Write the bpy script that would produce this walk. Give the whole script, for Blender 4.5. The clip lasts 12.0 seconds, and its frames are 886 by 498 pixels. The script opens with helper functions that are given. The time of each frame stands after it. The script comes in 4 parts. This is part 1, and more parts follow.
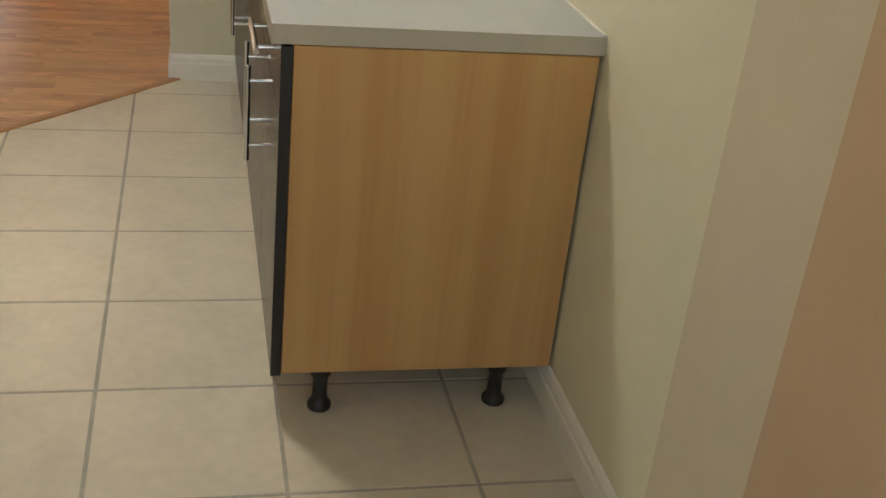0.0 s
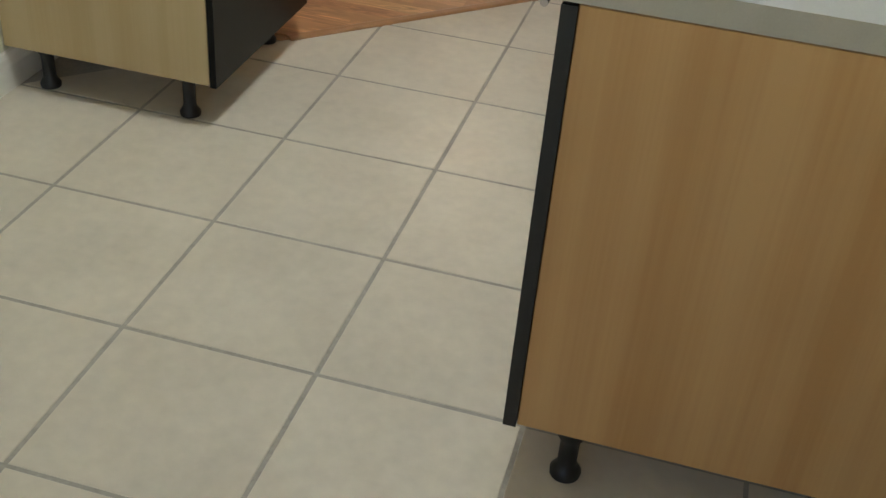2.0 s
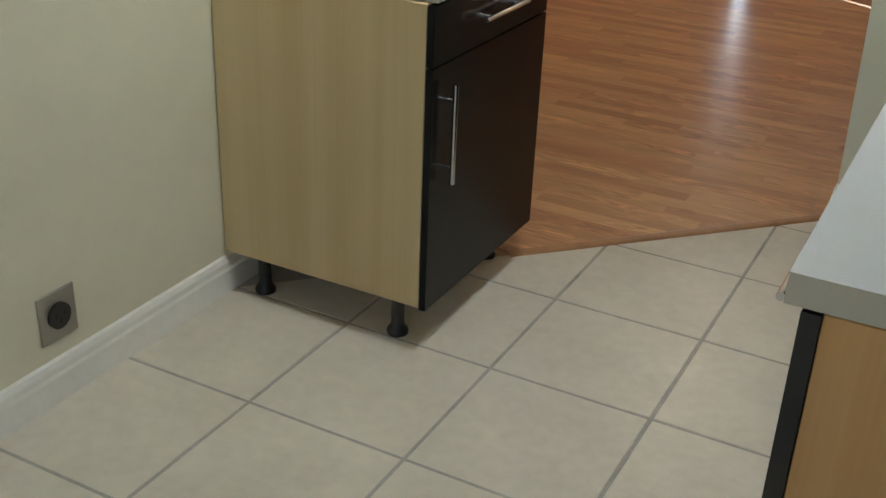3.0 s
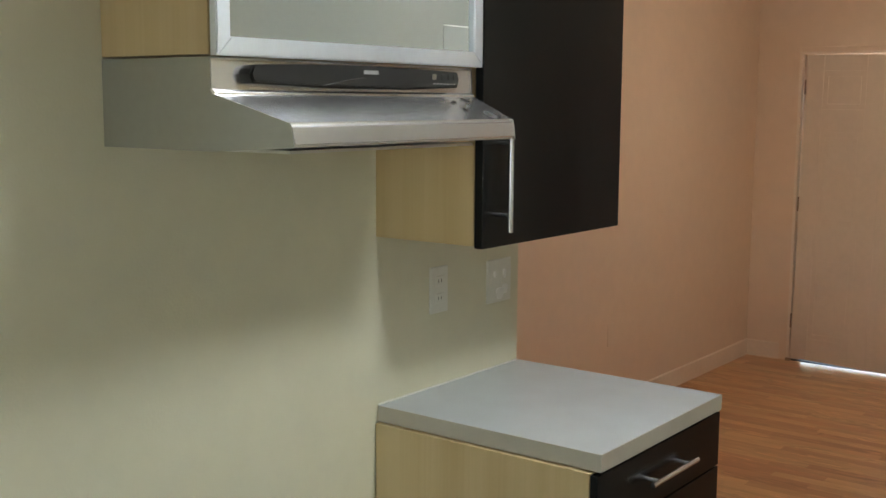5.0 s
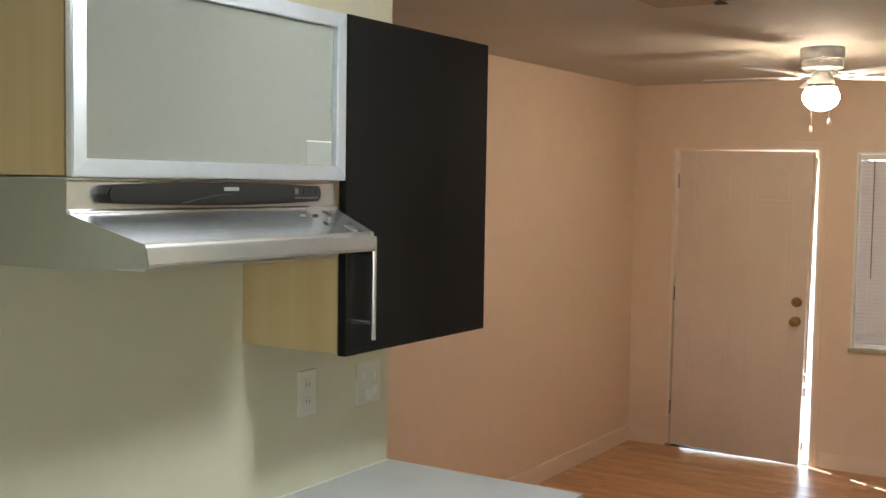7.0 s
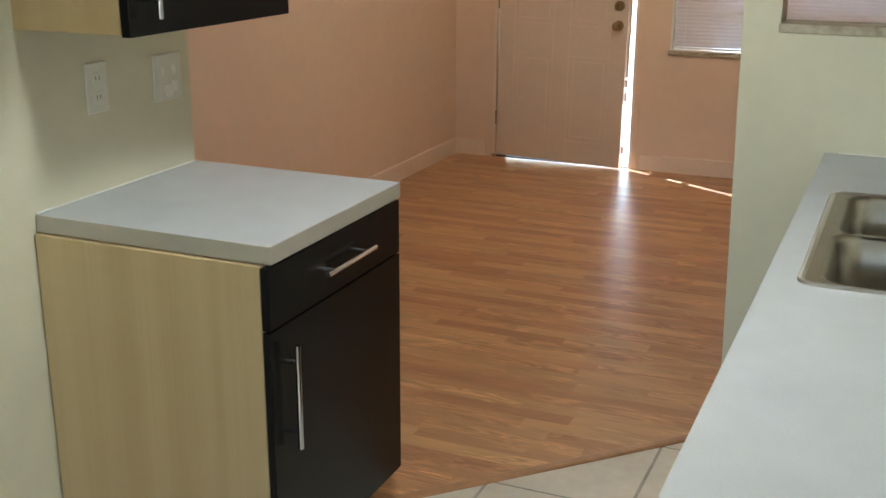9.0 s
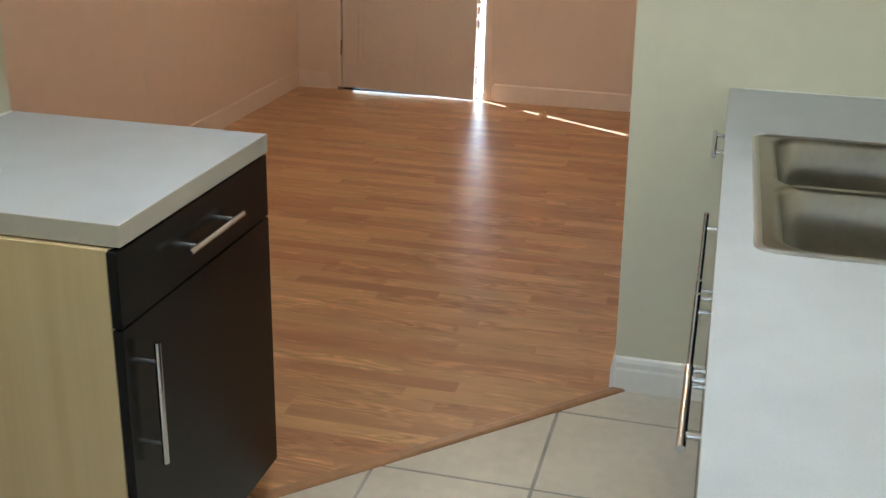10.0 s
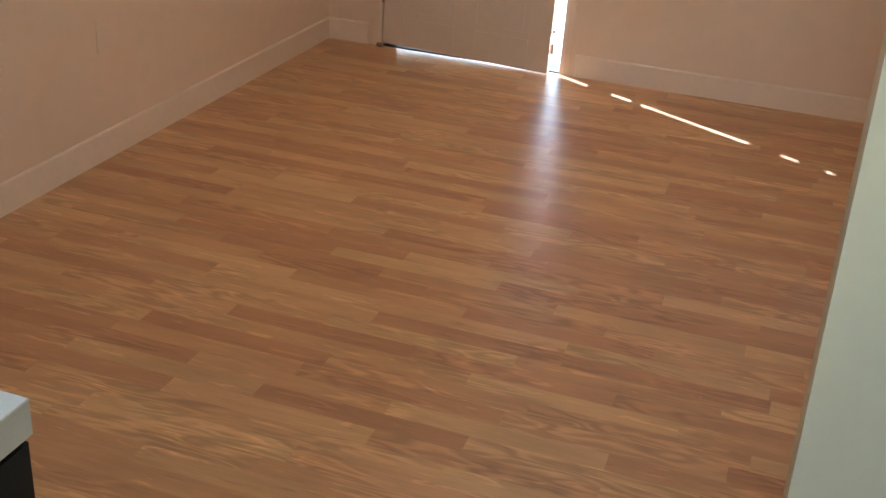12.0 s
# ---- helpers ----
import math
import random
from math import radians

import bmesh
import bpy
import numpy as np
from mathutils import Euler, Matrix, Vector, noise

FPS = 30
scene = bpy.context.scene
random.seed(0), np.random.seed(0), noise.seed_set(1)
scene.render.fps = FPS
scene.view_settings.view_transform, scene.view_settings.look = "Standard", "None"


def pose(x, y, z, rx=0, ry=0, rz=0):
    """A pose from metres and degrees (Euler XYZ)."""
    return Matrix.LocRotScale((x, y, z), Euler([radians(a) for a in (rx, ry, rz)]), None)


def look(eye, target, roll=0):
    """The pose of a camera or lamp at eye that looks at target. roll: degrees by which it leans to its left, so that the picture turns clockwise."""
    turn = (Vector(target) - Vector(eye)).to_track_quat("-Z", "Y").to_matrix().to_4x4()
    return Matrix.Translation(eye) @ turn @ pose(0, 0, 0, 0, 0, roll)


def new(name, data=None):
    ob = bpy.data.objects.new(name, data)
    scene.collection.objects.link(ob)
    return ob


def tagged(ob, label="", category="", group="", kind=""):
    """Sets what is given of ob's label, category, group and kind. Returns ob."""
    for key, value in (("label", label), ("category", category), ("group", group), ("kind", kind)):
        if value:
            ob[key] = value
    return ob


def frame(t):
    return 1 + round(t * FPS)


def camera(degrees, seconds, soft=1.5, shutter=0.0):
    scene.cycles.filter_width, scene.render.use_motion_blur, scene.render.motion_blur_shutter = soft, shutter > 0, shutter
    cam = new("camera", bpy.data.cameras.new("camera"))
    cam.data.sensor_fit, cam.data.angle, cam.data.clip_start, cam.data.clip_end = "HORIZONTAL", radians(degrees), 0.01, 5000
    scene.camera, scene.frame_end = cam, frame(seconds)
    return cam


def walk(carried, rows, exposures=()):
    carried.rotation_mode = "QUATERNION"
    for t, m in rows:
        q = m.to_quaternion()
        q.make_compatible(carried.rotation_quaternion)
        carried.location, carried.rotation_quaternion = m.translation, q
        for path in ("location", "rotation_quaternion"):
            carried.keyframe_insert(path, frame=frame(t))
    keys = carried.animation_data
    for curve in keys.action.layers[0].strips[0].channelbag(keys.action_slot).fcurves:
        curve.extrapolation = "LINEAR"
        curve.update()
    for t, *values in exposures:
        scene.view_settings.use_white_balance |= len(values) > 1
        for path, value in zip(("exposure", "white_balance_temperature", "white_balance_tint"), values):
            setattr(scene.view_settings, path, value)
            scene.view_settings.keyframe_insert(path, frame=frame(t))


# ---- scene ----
cam = camera(43.6, 12.0)

PATH = [
    (0, (0.218, -2.212, 1.488), (0.658, -0.476, 0.599), 6.3),
    (0.5, (0.382, -2.015, 1.467), (0.606, -0.28, 0.499), 4.6),
    (1, (0.433, -1.826, 1.456), (0.517, -0.128, 0.403), 4.7),
    (1.5, (0.495, -1.683, 1.435), (0.393, -0.027, 0.319), 4.1),
    (2, (0.571, -1.512, 1.407), (0.202, 0.095, 0.275), 5.0),
    (2.2, (0.563, -1.464, 1.441), (0.116, 0.128, 0.316), 5.0),
    (2.5, (0.567, -1.377, 1.41), (-0.053, 0.197, 0.343), 2.9),
    (2.8, (0.535, -1.301, 1.443), (-0.195, 0.303, 0.505), 3.4),
    (3, (0.519, -1.258, 1.45), (-0.299, 0.332, 0.555), 2.4),
    (3.2, (0.51, -1.232, 1.465), (-0.376, 0.351, 0.628), 2.5),
    (3.5, (0.466, -1.187, 1.475), (-0.531, 0.388, 0.75), 2.6),
    (3.7, (0.47, -1.179, 1.504), (-0.586, 0.387, 0.846), 2.9),
    (5.3, (0.515, -1.153, 1.648), (-0.68, 0.438, 1.447), 0.1),
    (5.5, (0.53, -1.153, 1.666), (-0.657, 0.448, 1.502), 0.1),
    (6, (0.539, -1.149, 1.699), (-0.641, 0.463, 1.61), 0.3),
    (6.5, (0.567, -1.157, 1.71), (-0.569, 0.488, 1.655), 0.2),
    (7, (0.594, -1.158, 1.698), (-0.464, 0.535, 1.575), 0.9),
    (7.5, (0.618, -1.131, 1.65), (-0.33, 0.609, 1.377), 1.0),
    (7.7, (0.624, -1.122, 1.631), (-0.304, 0.62, 1.305), 0.5),
    (9.3, (0.552, -0.954, 1.543), (-0.099, 0.835, 0.932), 0.9),
    (9.5, (0.483, -0.898, 1.534), (-0.083, 0.919, 0.92), 1.4),
    (9.9, (0.375, -0.759, 1.528), (-0.088, 1.057, 0.829), 1.5),
    (10, (0.343, -0.703, 1.513), (-0.111, 1.111, 0.804), 1.3),
    (10.3, (0.285, -0.508, 1.505), (-0.159, 1.322, 0.835), 0.6),
    (10.5, (0.237, -0.358, 1.505), (-0.186, 1.492, 0.876), 1.0),
    (10.8, (0.178, -0.156, 1.495), (-0.213, 1.673, 0.79), 1.8),
    (11, (0.117, -0.004, 1.477), (-0.232, 1.827, 0.754), 1.2),
    (11.2, (0.073, 0.139, 1.488), (-0.227, 1.957, 0.706), 1.2),
    (11.5, (0.038, 0.35, 1.48), (-0.268, 2.145, 0.654), 1.7),
    (12, (0.008, 0.735, 1.47), (-0.529, 2.457, 0.602), 4.1),
]
walk(cam, [(t, look(eye, target, roll)) for t, eye, target, roll in PATH],
     exposures=[(0.0, 3.50, 8000, 15), (1.0, 3.66, 7600, 12), (1.7, 3.64, 7000, 10), (2.5, 3.30, 6600, 10), (3.0, 3.32, 6500, 10), (3.5, 3.45, 6500, 10), (5.5, 3.44, 6500, 10), (6.5, 3.60, 6500, 10), (7.5, 3.66, 6500, 10), (9.5, 3.62, 6500, 10), (10.3, 3.70, 6200, 10), (11.0, 3.74, 6150, 10), (12.0, 3.77, 6150, 10)])

# ---------------------------------------------------------------- light
SUN_EL, SUN_DX, SUN_DY = 21.0, 0.868, -0.496
world = bpy.data.worlds.new("world")
scene.world = world
world.use_nodes = True
wn = world.node_tree.nodes
sky = wn.new("ShaderNodeTexSky")
sky.sky_type = "NISHITA"
sky.sun_disc = False
sky.sun_elevation = radians(SUN_EL)
sky.sun_rotation = math.atan2(-SUN_DX, -SUN_DY)
wn["Background"].inputs["Strength"].default_value = 0.12
world.node_tree.links.new(sky.outputs["Color"], wn["Background"].inputs["Color"])

sun = bpy.data.lights.new("sun", "SUN")
sun.energy, sun.angle, sun.color = 5.0, radians(0.5), (0.5, 0.72, 1.0)
sun_ob = new("sun", sun)
sun_dir = Vector((SUN_DX * math.cos(radians(SUN_EL)), SUN_DY * math.cos(radians(SUN_EL)), -math.sin(radians(SUN_EL))))
sun_ob.matrix_world = look(Vector((-6, 9, 5)), Vector((-6, 9, 5)) + sun_dir)


def area_lamp(name, eye, target, sx, sy, watts, color):
    d = bpy.data.lights.new(name, "AREA")
    d.shape, d.size, d.size_y, d.energy, d.color = "RECTANGLE", sx, sy, watts, color
    o = new(name, d)
    o.matrix_world = look(eye, target)
    return o


# added rear fill, no window known; daylight in the front window behind the blinds
area_lamp("rear_window_daylight", (0.1, -3.28, 1.5), (0.0, 0.0, 0.7), 1.1, 1.0, 0.32, (1.0, 0.98, 0.94))
area_lamp("front_window_daylight", (-0.05, 5.93, 1.33), (-0.05, 3.0, 1.2), 1.5, 1.1, 0.036, (1.0, 0.95, 0.95))

# ---------------------------------------------------------------- materials


def material(name, color, rough=0.5, metal=0.0, vary=0.12, scale=6.0, fine=60.0, bump=0.0, bump_scale=120.0, stretch=(1, 1, 1),
             spec=0.5, emit=0.0, transmission=0.0, second=None, rough_vary=0.08, coat=0.0):
    m = bpy.data.materials.new(name)
    m.use_nodes = True
    n, l = m.node_tree.nodes, m.node_tree.links
    b = n["Principled BSDF"]
    b.inputs["Roughness"].default_value = rough
    b.inputs["Metallic"].default_value = metal
    b.inputs["Specular IOR Level"].default_value = spec
    b.inputs["Transmission Weight"].default_value = transmission
    b.inputs["Coat Weight"].default_value = coat
    geo = n.new("ShaderNodeNewGeometry")
    mp = n.new("ShaderNodeMapping")
    mp.inputs["Scale"].default_value = stretch
    l.new(geo.outputs["Position"], mp.inputs["Vector"])
    a = n.new("ShaderNodeTexNoise")
    a.inputs["Scale"].default_value = scale
    a.inputs["Detail"].default_value = 4
    f = n.new("ShaderNodeTexNoise")
    f.inputs["Scale"].default_value = fine
    f.inputs["Detail"].default_value = 3
    l.new(mp.outputs["Vector"], a.inputs["Vector"])
    l.new(mp.outputs["Vector"], f.inputs["Vector"])
    mix = n.new("ShaderNodeMix")
    mix.data_type = "FLOAT"
    mix.inputs["Factor"].default_value = 0.4
    l.new(a.outputs["Fac"], mix.inputs["A"])
    l.new(f.outputs["Fac"], mix.inputs["B"])
    ramp = n.new("ShaderNodeValToRGB")
    lo = second or tuple(c * (1 - vary) for c in color)
    hi = tuple(min(1, c * (1 + vary * 0.6)) for c in color)
    ramp.color_ramp.elements[0].position, ramp.color_ramp.elements[1].position = 0.3, 0.7
    ramp.color_ramp.elements[0].color, ramp.color_ramp.elements[1].color = (*lo, 1), (*hi, 1)
    l.new(mix.outputs["Result"], ramp.inputs["Fac"])
    l.new(ramp.outputs["Color"], b.inputs["Base Color"])
    if rough_vary:
        rr = n.new("ShaderNodeMapRange")
        rr.inputs["To Min"].default_value, rr.inputs["To Max"].default_value = max(0.02, rough - rough_vary), min(1, rough + rough_vary)
        l.new(a.outputs["Fac"], rr.inputs["Value"])
        l.new(rr.outputs["Result"], b.inputs["Roughness"])
    if bump:
        g = n.new("ShaderNodeTexNoise")
        g.inputs["Scale"].default_value = bump_scale
        g.inputs["Detail"].default_value = 3
        l.new(mp.outputs["Vector"], g.inputs["Vector"])
        bp = n.new("ShaderNodeBump")
        bp.inputs["Strength"].default_value = bump
        bp.inputs["Distance"].default_value = 0.004
        l.new(g.outputs["Fac"], bp.inputs["Height"])
        l.new(bp.outputs["Normal"], b.inputs["Normal"])
    if emit:
        b.inputs["Emission Color"].default_value = (*color, 1)
        b.inputs["Emission Strength"].default_value = emit
    return m


def plank_material(name):
    """Three-strip laminate: strips across x, each with its own tone, cathedral grain and short end joints."""
    m = bpy.data.materials.new(name)
    m.use_nodes = True
    n, l = m.node_tree.nodes, m.node_tree.links
    b = n["Principled BSDF"]
    geo = n.new("ShaderNodeNewGeometry")
    sep = n.new("ShaderNodeSeparateXYZ")
    l.new(geo.outputs["Position"], sep.inputs["Vector"])

    def calc(op, a, c=None):
        k = n.new("ShaderNodeMath")
        k.operation = op
        for s, v in zip(k.inputs, (a, c)):
            if v is None:
                continue
            if isinstance(v, (int, float)):
                s.default_value = v
            else:
                l.new(v, s)
        return k.outputs[0]

    row = calc("FLOOR", calc("DIVIDE", sep.outputs["Y"], 0.064))
    wr = n.new("ShaderNodeTexWhiteNoise")
    wr.noise_dimensions = "1D"
    l.new(row, wr.inputs["W"])
    shift = calc("ADD", sep.outputs["X"], calc("MULTIPLY", wr.outputs["Value"], 3.7))
    cell = calc("FLOOR", calc("DIVIDE", shift, 0.52))
    comb = n.new("ShaderNodeCombineXYZ")
    l.new(row, comb.inputs["X"])
    l.new(cell, comb.inputs["Y"])
    wc = n.new("ShaderNodeTexWhiteNoise")
    wc.noise_dimensions = "2D"
    l.new(comb.outputs["Vector"], wc.inputs["Vector"])
    ramp = n.new("ShaderNodeValToRGB")
    e = ramp.color_ramp.elements
    e[0].color, e[1].color = (0.448, 0.216, 0.109, 1), (0.588, 0.345, 0.172, 1)
    k = ramp.color_ramp.elements.new(0.45)
    k.color = (0.520, 0.277, 0.138, 1)
    l.new(wc.outputs["Value"], ramp.inputs["Fac"])
    # long soft tone drift, cathedral figure in some strips, short pores; each strip drawn from another place
    def field(sx, sy, sz, detail, distortion=0.0):
        v = n.new("ShaderNodeCombineXYZ")
        l.new(calc("MULTIPLY", shift, sx), v.inputs["X"])
        l.new(calc("MULTIPLY", sep.outputs["Y"], sy), v.inputs["Y"])
        l.new(calc("MULTIPLY", wc.outputs["Value"], sz), v.inputs["Z"])
        t = n.new("ShaderNodeTexNoise")
        t.inputs["Scale"].default_value = 1.0
        t.inputs["Detail"].default_value = detail
        t.inputs["Distortion"].default_value = distortion
        l.new(v.outputs["Vector"], t.inputs["Vector"])
        return t.outputs["Fac"]

    def span(value, lo, hi, a, c):
        k = n.new("ShaderNodeMapRange")
        k.interpolation_type = "SMOOTHSTEP"
        k.inputs["From Min"].default_value, k.inputs["From Max"].default_value = lo, hi
        k.inputs["To Min"].default_value, k.inputs["To Max"].default_value = a, c
        l.new(value, k.inputs["Value"])
        return k.outputs["Result"]

    def times(color, factor, value):
        k = n.new("ShaderNodeMix")
        k.data_type, k.blend_type = "RGBA", "MULTIPLY"
        k.inputs["Factor"].default_value = factor
        l.new(color, k.inputs["A"])
        l.new(value, k.inputs["B"])
        return k.outputs["Result"]

    drift = field(2.2, 9.0, 40.0, 2.0)
    rings = calc("SINE", calc("MULTIPLY", field(2.6, 17.0, 70.0, 2.0, 0.5), 46.0))
    where = span(field(1.7, 5.0, 23.0, 0.0), 0.48, 0.62, 0.0, 1.0)
    figure = calc("ADD", 1.0, calc("MULTIPLY", calc("MULTIPLY", rings, where), 0.18))
    gn_out = field(14.0, 150.0, 11.0, 3.0)
    pale = span(field(5.5, 46.0, 55.0, 2.0, 1.2), 0.62, 0.70, 1.0, 1.28)
    dark = span(field(8.0, 60.0, 31.0, 2.0), 0.27, 0.36, 0.82, 1.0)
    col = times(ramp.outputs["Color"], 1.0, span(drift, 0.25, 0.75, 0.86, 1.14))
    for value in (figure, pale, dark, span(gn_out, 0.2, 0.8, 0.93, 1.07)):
        col = times(col, 1.0, value)
    l.new(col, b.inputs["Base Color"])
    b.inputs["Specular IOR Level"].default_value = 0.4
    rr = n.new("ShaderNodeMapRange")
    rr.inputs["To Min"].default_value, rr.inputs["To Max"].default_value = 0.285, 0.34
    l.new(gn_out, rr.inputs["Value"])
    l.new(rr.outputs["Result"], b.inputs["Roughness"])
    bp = n.new("ShaderNodeBump")
    bp.inputs["Strength"].default_value = 0.06
    bp.inputs["Distance"].default_value = 0.002
    l.new(gn_out, bp.inputs["Height"])
    l.new(bp.outputs["Normal"], b.inputs["Normal"])
    return m


def veneer_material(name, dark, light, rough=0.42):
    """Upright lamella grain: wide soft bands with fine streaks along z."""
    m = bpy.data.materials.new(name)
    m.use_nodes = True
    n, l = m.node_tree.nodes, m.node_tree.links
    b = n["Principled BSDF"]
    geo = n.new("ShaderNodeNewGeometry")
    outs = []
    for sc, stretch, dist in ((1.0, (13, 13, 0.22), 0.15), (1.0, (160, 160, 3.0), 0.0), (1.0, (3, 3, 3), 0.0)):
        mp = n.new("ShaderNodeMapping")
        mp.inputs["Scale"].default_value = stretch
        l.new(geo.outputs["Position"], mp.inputs["Vector"])
        a = n.new("ShaderNodeTexNoise")
        a.inputs["Scale"].default_value = sc
        a.inputs["Detail"].default_value = 3
        a.inputs["Distortion"].default_value = dist
        l.new(mp.outputs["Vector"], a.inputs["Vector"])
        outs.append(a.outputs["Fac"])
    m1 = n.new("ShaderNodeMix")
    m1.inputs["Factor"].default_value = 0.2
    l.new(outs[0], m1.inputs["A"])
    l.new(outs[1], m1.inputs["B"])
    m2 = n.new("ShaderNodeMix")
    m2.inputs["Factor"].default_value = 0.2
    l.new(m1.outputs["Result"], m2.inputs["A"])
    l.new(outs[2], m2.inputs["B"])
    ramp = n.new("ShaderNodeValToRGB")
    ramp.color_ramp.elements[0].position, ramp.color_ramp.elements[1].position = 0.40, 0.61
    ramp.color_ramp.elements[0].color, ramp.color_ramp.elements[1].color = (*dark, 1), (*light, 1)
    l.new(m2.outputs["Result"], ramp.inputs["Fac"])
    l.new(ramp.outputs["Color"], b.inputs["Base Color"])
    b.inputs["Roughness"].default_value = rough
    return m


M_CREAM = material("cream_wall_paint", (0.69, 0.658, 0.505), 0.55, vary=0.05, scale=1.6, fine=14, bump=0.12, bump_scale=160)
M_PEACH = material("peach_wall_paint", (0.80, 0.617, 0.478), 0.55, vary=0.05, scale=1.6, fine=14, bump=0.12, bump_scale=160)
# beige and tan: the cream wall's falloff into dim warm light, put into colour
M_CREAMDIM = material("cream_wall_dim_tone", (0.62, 0.54, 0.42), 0.55, vary=0.05, scale=1.6, fine=14, bump=0.12, bump_scale=160)
M_CREAMDARK = material("cream_wall_dark_warm_tone", (0.54, 0.37, 0.24), 0.55, vary=0.05, scale=1.6, fine=14, bump=0.12, bump_scale=160)
M_CEIL = material("textured_ceiling_paint", (0.58, 0.54, 0.48), 0.8, vary=0.08, scale=3, fine=70, bump=0.9, bump_scale=70)
M_TRIM = material("white_trim_paint", (0.84, 0.82, 0.755), 0.4, vary=0.06, scale=5, fine=40)
M_TILE = material("cream_ceramic_tile", (0.68, 0.622, 0.515), 0.35, vary=0.13, scale=4.5, fine=30, bump=0.05, bump_scale=50, rough_vary=0.06)
M_GROUT = material("grey_cement_grout", (0.43, 0.40, 0.35), 0.9, vary=0.3, scale=9, fine=90)
M_PLANK = plank_material("oak_laminate")
M_EDGE = material("stained_wood_strip", (0.44, 0.23, 0.11), 0.36, vary=0.25, scale=8, fine=60, stretch=(1, 1, 1))
M_BIRCH = veneer_material("birch_veneer", (0.52, 0.375, 0.185), (0.595, 0.45, 0.24))
# the birch again, its colour warmed for bounce light on the sink run's panels
M_BIRCHWARM = veneer_material("warm_birch_veneer", (0.495, 0.258, 0.093), (0.585, 0.340, 0.137))
M_BLACK = material("black_brown_foil", (0.0078, 0.0078, 0.0077), 0.24, vary=0.35, scale=2, fine=30, bump=0.05, bump_scale=60, stretch=(6, 6, 0.5), spec=0.17, rough_vary=0.03)
M_EDGEBLACK = material("black_edge_band", (0.012, 0.011, 0.010), 0.5)
M_LAMINATE = material("white_speckled_laminate", (0.475, 0.50, 0.515), 0.38, vary=0.10, scale=9, fine=260, rough_vary=0.05)
# edge faces: the white laminate darkened to beige for the warm shade on them
M_LAMEDGE = material("shaded_laminate_edge", (0.46, 0.42, 0.345), 0.4, vary=0.08, scale=14, fine=300)
M_STEEL = material("brushed_steel", (0.70, 0.69, 0.67), 0.32, 1.0, vary=0.03, scale=3, fine=60, stretch=(4, 0.4, 20), rough_vary=0.03)
M_HOODSTEEL = material("brushed_hood_steel", (0.86, 0.85, 0.86), 0.26, 0.94, vary=0.015, scale=2, fine=40, stretch=(4, 0.3, 8), rough_vary=0.01)
M_SINK = material("satin_sink_steel", (0.41, 0.39, 0.34), 0.30, 1.0, vary=0.14, scale=5, fine=60, rough_vary=0.04)
M_NICKEL = material("satin_nickel", (0.70, 0.715, 0.735), 0.20, 1.0, vary=0.08, rough_vary=0.03)
M_ALU = material("satin_aluminium", (0.80, 0.85, 0.92), 0.34, 0.8, vary=0.04, scale=8, fine=120, stretch=(1, 6, 1))
M_FROST = material("frosted_glass", (0.40, 0.405, 0.36), 0.11, vary=0.03, transmission=0.35, scale=2, rough_vary=0.02, spec=0.8)
M_PLASTIC = material("black_plastic", (0.014, 0.014, 0.014), 0.38, vary=0.2)
M_RUBBER = material("black_leg_plastic", (0.012, 0.012, 0.012), 0.45, vary=0.2)
M_PLATE = material("ivory_wall_plate", (0.74, 0.73, 0.66), 0.4, vary=0.05)
M_PEACHPLATE = material("peach_painted_plate", (0.80, 0.625, 0.49), 0.45, vary=0.05)
M_PEACHTRIM = material("peach_white_trim_paint", (0.83, 0.68, 0.56), 0.45, vary=0.06, scale=5, fine=40)
M_SMEAR = material("white_filler_smear", (0.86, 0.85, 0.82), 0.7, vary=0.1)
M_DOOR = material("white_door_paint", (0.74, 0.615, 0.51), 0.45, vary=0.06, scale=3, fine=30, bump=0.04)
M_HINGE = material("painted_hinge", (0.34, 0.22, 0.15), 0.5, vary=0.3)
# hood sides: steel darkened and dulled in colour for the dim room they reflect
M_SIDE = material("dimmed_side_steel", (0.36, 0.35, 0.29), 0.46, 0.35, vary=0.06, scale=3, fine=60)
M_SOCKET = material("dull_galvanised_plate", (0.34, 0.32, 0.28), 0.42, 0.6, vary=0.12, scale=14, fine=90)
M_MARK = material("worn_grey_print", (0.32, 0.32, 0.31), 0.6)
M_BRASS = material("worn_brass", (0.36, 0.26, 0.13), 0.38, 1.0, vary=0.3)
M_GLASS = material("window_glass", (0.95, 0.97, 0.96), 0.02, transmission=1.0, vary=0.0, rough_vary=0)
M_MARBLE = material("worn_marble_sill", (0.50, 0.45, 0.33), 0.45, vary=0.3, scale=16, fine=55, second=(0.26, 0.22, 0.15))
M_STICK = material("clear_film_sticker", (0.265, 0.267, 0.24), 0.38, vary=0.05)
M_PINK = material("dusty_pink_plastic", (0.50, 0.34, 0.30), 0.5)
M_PINKDARK = material("dull_red_plastic", (0.30, 0.13, 0.12), 0.5)
M_VENT = material("aged_beige_paint", (0.42, 0.30, 0.21), 0.6, vary=0.15)
M_SLOT = material("grey_slot", (0.16, 0.145, 0.11), 0.7)
M_DARK = material("dark_gap", (0.03, 0.022, 0.015), 0.8, vary=0.4)
M_WHITE = material("white_enamel", (0.76, 0.74, 0.70), 0.40, vary=0.05)
M_OUT = material("exterior_concrete", (0.50, 0.48, 0.44), 0.9, vary=0.15, scale=1, fine=20)
M_BULB = material("lamp_glass", (1.0, 0.83, 0.61), 0.3, vary=0.0, emit=9.9)
